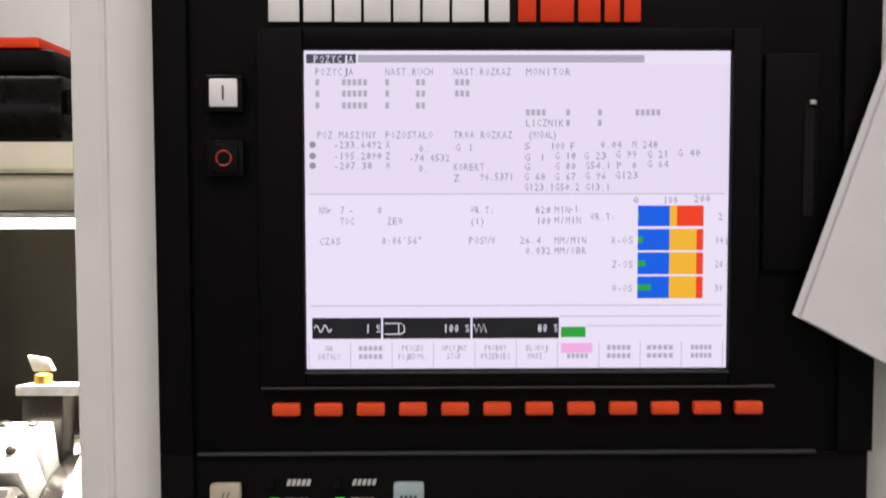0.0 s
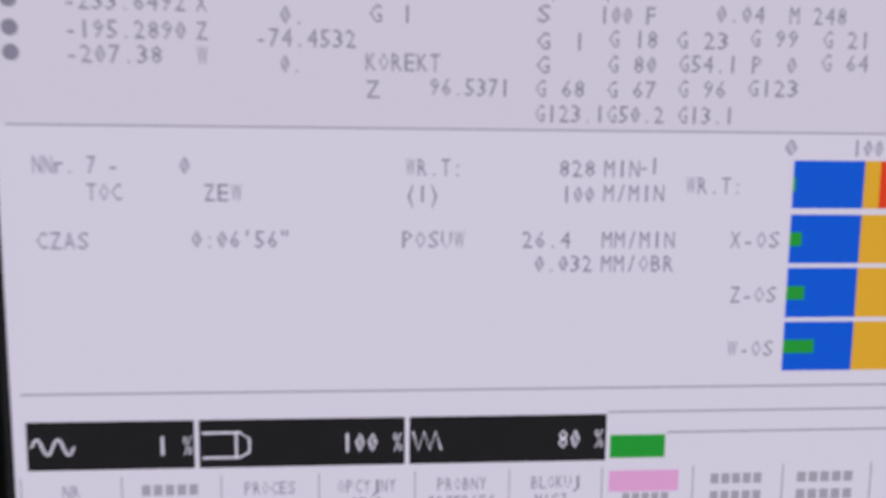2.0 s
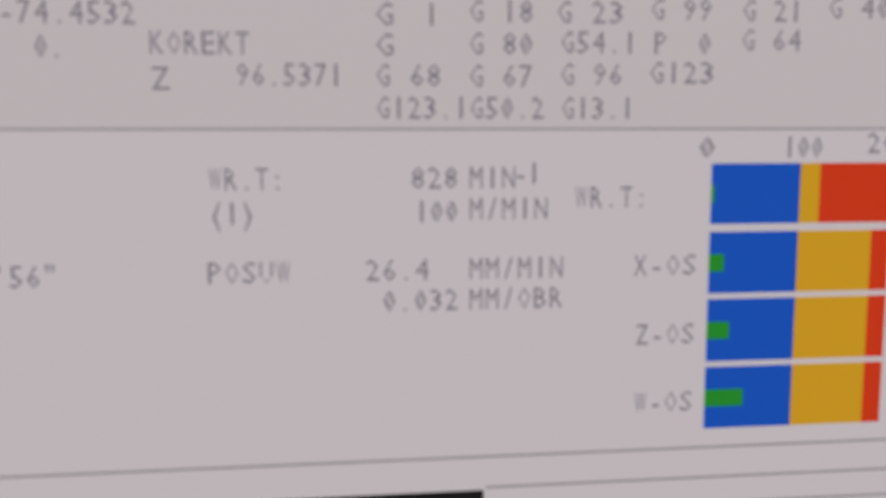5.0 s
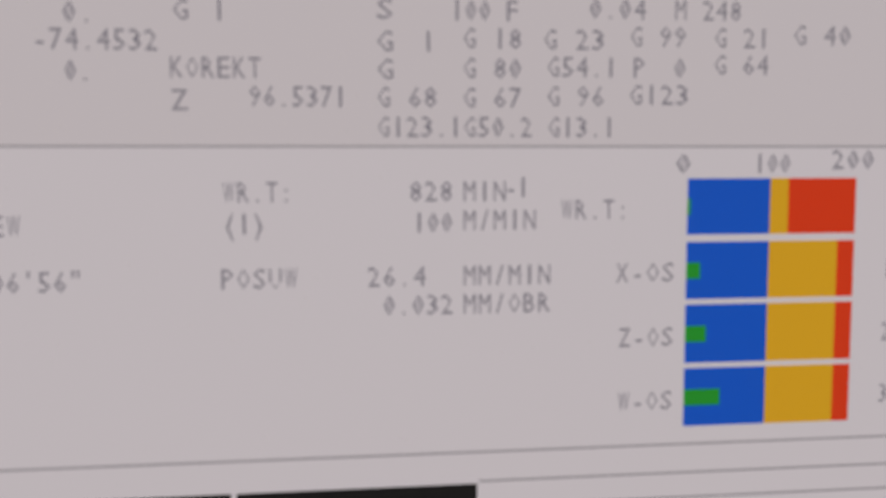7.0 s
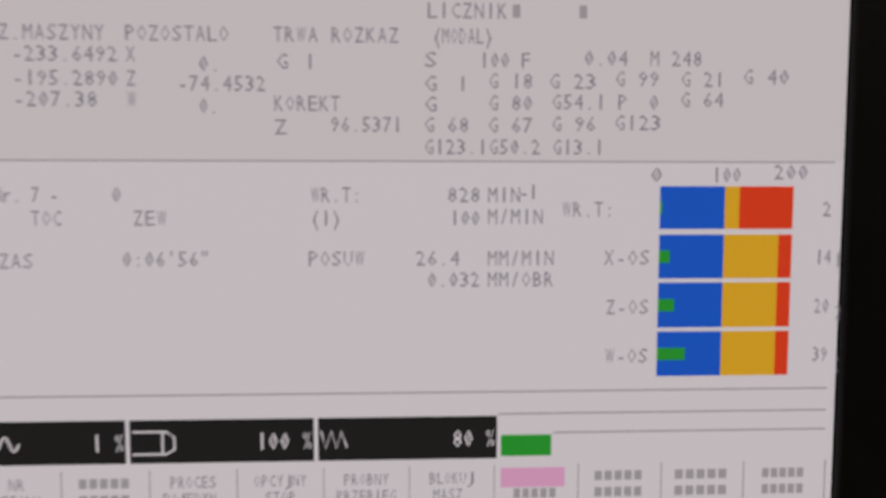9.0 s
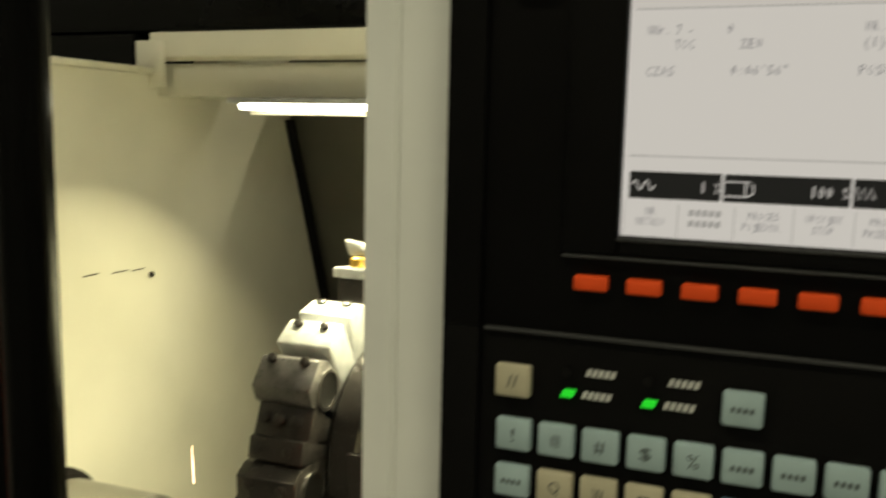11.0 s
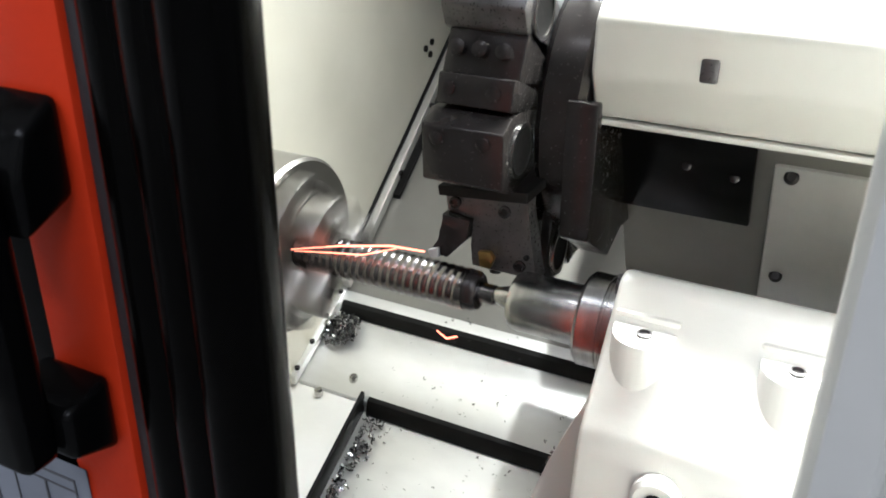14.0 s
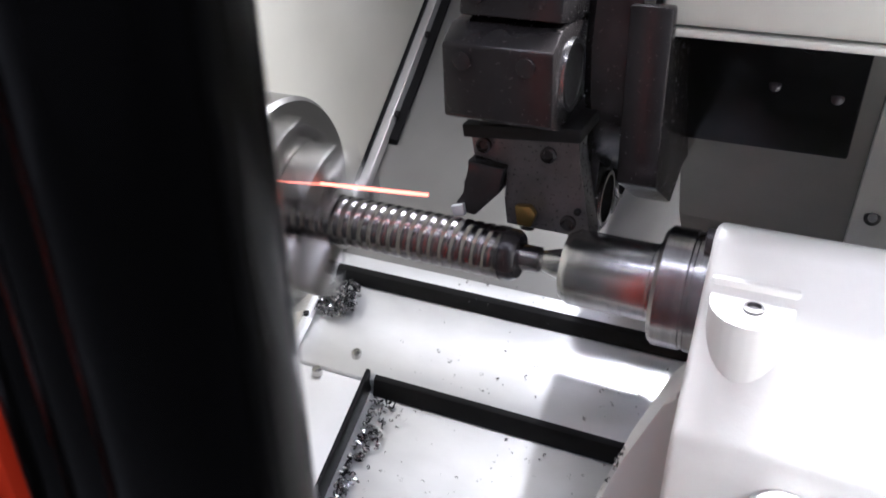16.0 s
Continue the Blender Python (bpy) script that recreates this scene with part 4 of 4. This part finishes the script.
# small readouts too fine to read
random.seed(4)
for x0, n, zs in ((-0.075, 1, (1.8965, 1.8885, 1.880)), (-0.056, 5, (1.8965, 1.8885, 1.880)), (-0.025, 1, (1.8965, 1.8885, 1.880)), (-0.003, 2, (1.8965, 1.8885, 1.880)), (0.025, 3, (1.8965, 1.8885)), (0.076, 4, (1.875,)), (0.105, 1, (1.875, 1.8675)), (0.128, 1, (1.875, 1.8675)), (0.155, 5, (1.875,))):
    for z in zs:
        for q in range(n):
            patch("fine_readout", x0 + 0.0038 * q, x0 + 0.0038 * q + 0.0026, z - 0.0022, z + 0.0022, SCREENGREY)
for z in (1.852, 1.844, 1.837):
    part("axis_dot", lathe([(SY - 0.0007, 0.0024), (SY - 0.0003, 0.0024)], "y", (-0.0775, 0, z), 12), SCREENTEXT, screen)

# maker's mark as plain blocks in its colours
for i, (x0, x1) in enumerate(((-0.108, -0.086), (-0.083, -0.063), (-0.061, -0.042), (-0.040, -0.021), (-0.019, 0.0), (0.002, 0.021), (0.023, 0.046), (0.049, 0.064))):
    part("mark_block", box(x0, x1, PY + 0.001, PY + 0.0028, 1.939, 1.962, 0.0008), LOGOWHITE, panel, "white maker's mark block")
for i, (x0, x1) in enumerate(((0.070, 0.083), (0.086, 0.110), (0.113, 0.129), (0.132, 0.143), (0.146, 0.158))):
    part("mark_block", box(x0, x1, PY + 0.001, PY + 0.0028, 1.939, 1.960, 0.0008), ORANGE, panel, "orange maker's mark block")
# power buttons
for z, m, lab in ((1.888, LOGOWHITE, "lit white power-on button"), (1.842, GLOSSBLACK, "dark power-off button")):
    b = part("button_frame", box(-0.1525, -0.1255, PY - 0.004, PY + 0.0028, z - 0.0135, z + 0.0135, 0.002), GLOSSBLACK, panel)
    part("button", box(-0.149, -0.129, PY - 0.007, PY - 0.0042, z - 0.010, z + 0.010, 0.0012), m, b, lab)
    if m is LOGOWHITE:
        part("button_mark", box(-0.1396, -0.1384, PY - 0.0076, PY - 0.0071, z - 0.005, z + 0.005), LEGEND, b)
    else:
        bm = bmesh.new()
        tube(bm, [(-0.139 + 0.0052 * math.cos(2 * math.pi * i / 20), PY - 0.0076, z + 0.0052 * math.sin(2 * math.pi * i / 20)) for i in range(21)], 0.0008, 5)
        part("button_mark", bm, REDRING, b, "red ring mark")
# card door
cd = part("card_door", box(0.2475, 0.287, PY - 0.0005, PY + 0.0028, 1.76, 1.917, 0.0015), BLACK, panel, "black memory card door")
part("slot", box(0.276, 0.283, PY - 0.0012, PY - 0.0007, 1.80, 1.882), GAP, cd)
part("catch", box(0.279, 0.284, PY - 0.003, PY - 0.0013, 1.880, 1.8835, 0.0005), STEEL, cd)
# soft keys
for i in range(12):
    x0 = -0.108 + 0.03064 * i
    part("soft_key", box(x0, x0 + 0.0203, PY - 0.0035, PY + 0.0028, 1.6558, 1.6650, 0.0016), KEYORANGE, panel, "orange soft key")


def key(x0, zt, material, mark="", w=0.0225, h=0.0205):
    k = part("key", box(x0, x0 + w, PY - 0.004, PY + 0.0028, zt - h, zt, 0.0022), material, panel)
    pale = PALELEGEND if material is KEYBLUE else LEGEND
    if mark:
        hh = 0.0085
        part("legend", letters(mark, x0 + w / 2 - (0.001 if mark == "!" else 0.0034), x0 + w / 2 + (0.001 if mark == "!" else 0.0034), zt - h / 2, hh, PY - 0.0042), pale, k)
    else:
        for q in range(4):
            part("legend", box(x0 + w * (0.22 + 0.15 * q), x0 + w * (0.31 + 0.15 * q), PY - 0.0044, PY - 0.0041, zt - h * 0.58, zt - h * 0.43), pale, k)
    return k


key(-0.154, 1.6065, KEYCREAM, "//")
key(-0.0205, 1.6065, KEYLIGHT)
for i, c in enumerate("!@#$%"):
    key(-0.1525 + 0.0268 * i, 1.5725, KEYLIGHT, c)
for i in range(5, 9):
    key(-0.1525 + 0.0268 * i, 1.5725, KEYLIGHT)
key(-0.1525, 1.5425, KEYLIGHT)
for i, c in enumerate("QWER"):
    key(-0.1255 + 0.0268 * i, 1.5425, KEYCREAM, c)
for i in range(4, 8):
    key(-0.1255 + 0.0268 * i, 1.5425, KEYBLUE)
key(-0.1520, 1.5125, KEYLIGHT)
for i, c in enumerate("ASDF"):
    key(-0.1105 + 0.0268 * i, 1.5125, KEYCREAM if c == "D" else KEYBLUE, c)
for i in range(4, 7):
    key(-0.1105 + 0.0268 * i, 1.5125, KEYBLUE)
key(-0.1515, 1.4825, KEYLIGHT)
key(-0.1250, 1.4825, KEYLIGHT)
for i in range(7):
    key(-0.0975 + 0.0268 * i, 1.4825, KEYCREAM if i == 3 else KEYBLUE)
for x in (-0.109, -0.061):
    part("led", prism([(x - 0.0048, 1.5892), (x + 0.0028, 1.5892), (x + 0.0050, 1.5942), (x - 0.0026, 1.5942)], "y", PY - 0.001, PY + 0.0028, 0.0009), LEDGREEN, panel, "lit green lamp")
    part("led_off", lathe([(PY - 0.002, 0.0032), (PY + 0.0028, 0.0032)], "y", (x - 0.001, 0, 1.6055), 14), GLOSSBLACK, panel, "unlit lamp")
    for z, dx in ((1.6055, 0.002), (1.5915, 0.0)):
        for q in range(5):
            u = x + dx + 0.008 + 0.0036 * q
            part("led_legend", prism([(u, z - 0.0022), (u + 0.0026, z - 0.0022), (u + 0.0038, z + 0.0022), (u + 0.0012, z + 0.0022)], "y", PY + 0.0018, PY + 0.0028), PALELEGEND, panel)
part("lower_stripe", box(-0.149, 0.27, PY - 0.001, PY + 0.0028, 1.4095, 1.4155, 0.0012), ORANGE, panel, "orange stripe above the lower keys")
for i in range(5):
    key(-0.1235 + 0.034 * i, 1.385, KEYLIGHT)
    part("led_off", lathe([(PY - 0.002, 0.003), (PY + 0.0028, 0.003)], "y", (-0.1165 + 0.034 * i, 0, 1.392), 12), GLOSSBLACK, panel)

note = thing("note_sheet", "white paper sheets hanging over the control panel edge", "paper", (0.33, 0.59, 1.75))
part("paper", sheet(bmesh.new(), (0.356, 0.595, 1.976), (0.85, -0.20, -0.47), (-0.325, 0, -0.945), 0.21, 0.262, 0.006), PAPER, note)
part("under_sheet", sheet(bmesh.new(), (0.349, 0.5985, 1.971), (0.85, -0.18, -0.47), (-0.325, 0, -0.945), 0.21, 0.255, 0.004), PAPER, note)

# ---- loose chips ----
random.seed(7)


def chip_heap(name, label, spots):
    bm = bmesh.new()
    for x, y, z, s in spots:
        a, turns, rad = random.uniform(0, 6.28), random.uniform(0.5, 1.6), s * random.uniform(0.3, 0.6)
        d = Vector((random.uniform(-1, 1), random.uniform(-1, 1), random.uniform(-0.3, 0.8))).normalized()
        u = d.orthogonal().normalized()
        v = d.cross(u)
        pts = [Vector((x, y, z)) + d * s * (i / 7 - 0.5) + rad * (math.cos(a + turns * 6.28 * i / 7) * u + math.sin(a + turns * 6.28 * i / 7) * v) for i in range(8)]
        vs = []
        w = s * 0.16
        for p in pts:
            vs.append((bm.verts.new(p + d * w), bm.verts.new(p - d * w)))
        for (a1, b1), (a2, b2) in zip(vs, vs[1:]):
            bm.faces.new((a1, a2, b2, b1))
    ob = solid(name, bm, CHIP, label, "metal chips", kind="stuff")
    return ob


spots = []
for i in range(260):
    r, a = random.random() ** 0.7 * 0.035, random.uniform(0, 6.28)
    x, y = -1.05 + r * math.cos(a) * 1.1, 1.465 + r * math.sin(a) * 0.9
    spots.append((max(x, WALL_X + 0.014), y, f0(y) + 0.012 + random.random() * 0.022 * (1 - r / 0.036) + 0.002, random.uniform(0.006, 0.012)))
chip_heap("chip_heap", "heap of curled shiny steel chips by the wall", spots)
spots = []
for i in range(170):
    y = random.uniform(1.17, 1.36)
    x = -0.93 + abs(random.gauss(0, 0.02)) * (0.4 + 0.6 * (y > 1.27))
    spots.append((x, y, f0(y) - 0.019 + random.random() * 0.006, random.uniform(0.005, 0.011)))
chip_heap("chip_drift", "steel chips gathered along the rib", spots)
spots = []
for i in range(420):
    y = random.uniform(1.0, 1.54)
    x = random.uniform(-0.93, -0.45)
    zo = 0.0155 if y > 1.487 else (0.002 if y > 1.385 else -0.0225)
    spots.append((x, y, f0(y) + zo + 0.001, random.choice((0.0016, 0.002, 0.003, 0.0045))))
chip_heap("scattered_chips", "fine loose steel chips on the cover plates", spots)


spots = []
for i in range(34):
    u = random.random() ** 1.5
    spots.append((-0.50 - 0.072 * u + random.uniform(-0.001, 0.0), random.uniform(1.06, 1.10), 0.908 - 0.258 * u + 0.003, random.choice((0.003, 0.004, 0.006))))
chip_heap("flange_chips", "few dark steel chips on the tailstock flange", spots)


# ---- glowing chips thrown off at the cut ----
def hot_chip(points, r, material, label):
    c = Vector(points[0])
    ob = tagged(new("hot_chip"), label, "metal chip", "hot chips")
    ob.empty_display_size = 0.01
    bm = bmesh.new()
    n = len(points) - 1
    tube(bm, [Vector(p) - c for p in points], [r * (0.45 + 1.1 * (i / n) * (1.35 - i / n)) for i in range(n + 1)], 6)
    me = new("strand", finish("strand", bm, material))
    me.parent = ob
    return ob


CUT = Vector((-0.715, 1.15, 1.078))
CHIPS = []
FLIGHTS = [
    (11.0, [(-0.643, 0.95, 1.356), (-0.642, 0.95, 1.335), (-0.641, 0.95, 1.309)], HOTWHITE, 0.0012),
    (11.5, [(-0.814, 1.08, 1.058), (-0.781, 1.08, 1.087), (-0.734, 1.08, 1.133), (-0.689, 1.08, 1.126), (-0.647, 1.08, 1.112)], HOTWHITE, 0.0012),
    (12.0, [(-0.767, 1.1, 1.142), (-0.75, 1.1, 1.137), (-0.733, 1.1, 1.146)], HOTWHITE, 0.0018),
    (12.5, [(-0.825, 1.1, 1.066), (-0.794, 1.1, 1.081), (-0.745, 1.1, 1.098), (-0.693, 1.1, 1.107)], HOTWHITE, 0.0016),
    (13.0, [(-0.69, 1.12, 1.113), (-0.684, 1.12, 1.1), (-0.677, 1.12, 1.093)], HOTWHITE, 0.002),
    (13.5, [(-0.787, 1.1, 1.062), (-0.765, 1.1, 1.061), (-0.731, 1.1, 1.078), (-0.697, 1.1, 1.1), (-0.681, 1.1, 1.111)], HOTWHITE, 0.0012),
    (13.5, [(-0.797, 1.11, 1.076), (-0.754, 1.11, 1.093), (-0.708, 1.11, 1.099)], HOT, 0.0009),
    (14.0, [(-0.868, 1.1, 1.064), (-0.796, 1.1, 1.085), (-0.726, 1.1, 1.101), (-0.681, 1.1, 1.104)], HOT, 0.0014),
    (14.0, [(-0.856, 1.09, 1.069), (-0.806, 1.09, 1.078), (-0.758, 1.09, 1.086), (-0.712, 1.09, 1.105)], HOT, 0.0009),
    (14.0, [(-0.689, 1.15, 0.971), (-0.675, 1.15, 0.963), (-0.661, 1.15, 0.97)], HOT, 0.0014),
    (14.5, [(-0.897, 1.09, 1.015), (-0.82, 1.09, 1.047), (-0.757, 1.09, 1.074), (-0.711, 1.09, 1.09)], HOTWHITE, 0.0013),
    (14.5, [(-0.887, 1.08, 1.028), (-0.813, 1.08, 1.058), (-0.758, 1.08, 1.081), (-0.713, 1.08, 1.092)], HOTWHITE, 0.0009),
    (14.5, [(-0.82, 1.0, 1.042), (-0.816, 1.0, 1.027), (-0.809, 1.0, 1.036)], HOT, 0.0015),
    (15.0, [(-0.894, 1.12, 1.151), (-0.859, 1.12, 1.143), (-0.819, 1.12, 1.133)], HOT, 0.001),
    (15.0, [(-0.584, 1.05, 1.038), (-0.579, 1.05, 1.029), (-0.573, 1.05, 1.021)], HOTWHITE, 0.001),
    (15.0, [(-0.732, 1.14, 1.074), (-0.711, 1.14, 1.081), (-0.691, 1.14, 1.08)], HOTWHITE, 0.0014),
    (15.5, [(-0.849, 1.09, 1.049), (-0.797, 1.09, 1.073), (-0.744, 1.09, 1.093), (-0.702, 1.09, 1.105)], HOT, 0.0011),
    (15.5, [(-0.702, 1.09, 1.119), (-0.698, 1.09, 1.102), (-0.703, 1.09, 1.083)], HOTWHITE, 0.0012),
    (16.0, [(-0.865, 1.1, 1.101), (-0.808, 1.1, 1.107), (-0.753, 1.1, 1.111), (-0.703, 1.1, 1.115)], HOT, 0.0018),
]
random.seed(21)
for k in range(50):
    t = 11.2 + 0.1 * k
    if not 0.34 < (t * 2) % 1 < 0.72 or t > 15.7:
        continue
    for q in range(random.choice((1, 1, 2))):
        reach, lift, sag = random.uniform(0.06, 0.19), random.uniform(-0.05, 0.05), random.uniform(0.0, 0.02)
        start = CUT + Vector((0.012, -0.04, 0.012))
        pts = [tuple(start + Vector((-reach * (1 - u), 0.02 * (1 - u), lift * (1 - u) + sag * math.sin(math.pi * u)))) for u in (0.0, 0.2, 0.4, 0.6, 0.8, 1.0)]
        FLIGHTS.append((t, pts, random.choice((HOT, HOTWHITE)), random.uniform(0.0008, 0.0014)))
for t, pts, m, r in FLIGHTS:
    ob = hot_chip(pts, r, m, "glowing red-hot curl of steel flying off the cut")
    here = Vector(pts[0])
    along = Vector(pts[-1]) - here
    turn = along.rotation_difference(Vector((1, 0, 0))).to_matrix().to_4x4()
    born = Matrix.Translation((-0.80, AX_Y, AX_Z)) @ turn
    down = Matrix.Translation((-0.95, 0.80, 0.24)) @ turn
    rows = [] if t < 0.3 else [(0.0, born), (t - 0.13, born)]
    rows += [(t - 0.034, Matrix.Translation(here + Vector((0.006, 0, 0.002)))), (t, Matrix.Translation(here))]
    if t < 15.8:
        rows += [(t + 0.067, Matrix.Translation(here + Vector((-0.02, -0.01, -0.01)))), (t + 0.13, down), (16.0, down)]
    CHIPS.append((ob, rows))



def motions():
    """Spin of chuck and bar, creep of the turret, flight of the glowing chips."""
    for ob, step in ((spin, 80.0), (bar, 32.0)):
        base = ob.matrix_basis.copy()
        rows = [(i / 30, base @ Matrix.Rotation(radians(-step * i), 4, "X")) for i in range(int(16 * 30) + 1)]
        walk(ob, rows)
    base = turret.matrix_basis.copy()
    walk(turret, [(0.0, Matrix.Translation((0.0055, 0, 0)) @ base), (12.5, base), (16.0, Matrix.Translation((-0.0015, 0, 0)) @ base)])
    for ob, rows in CHIPS:
        walk(ob, rows)


motions()
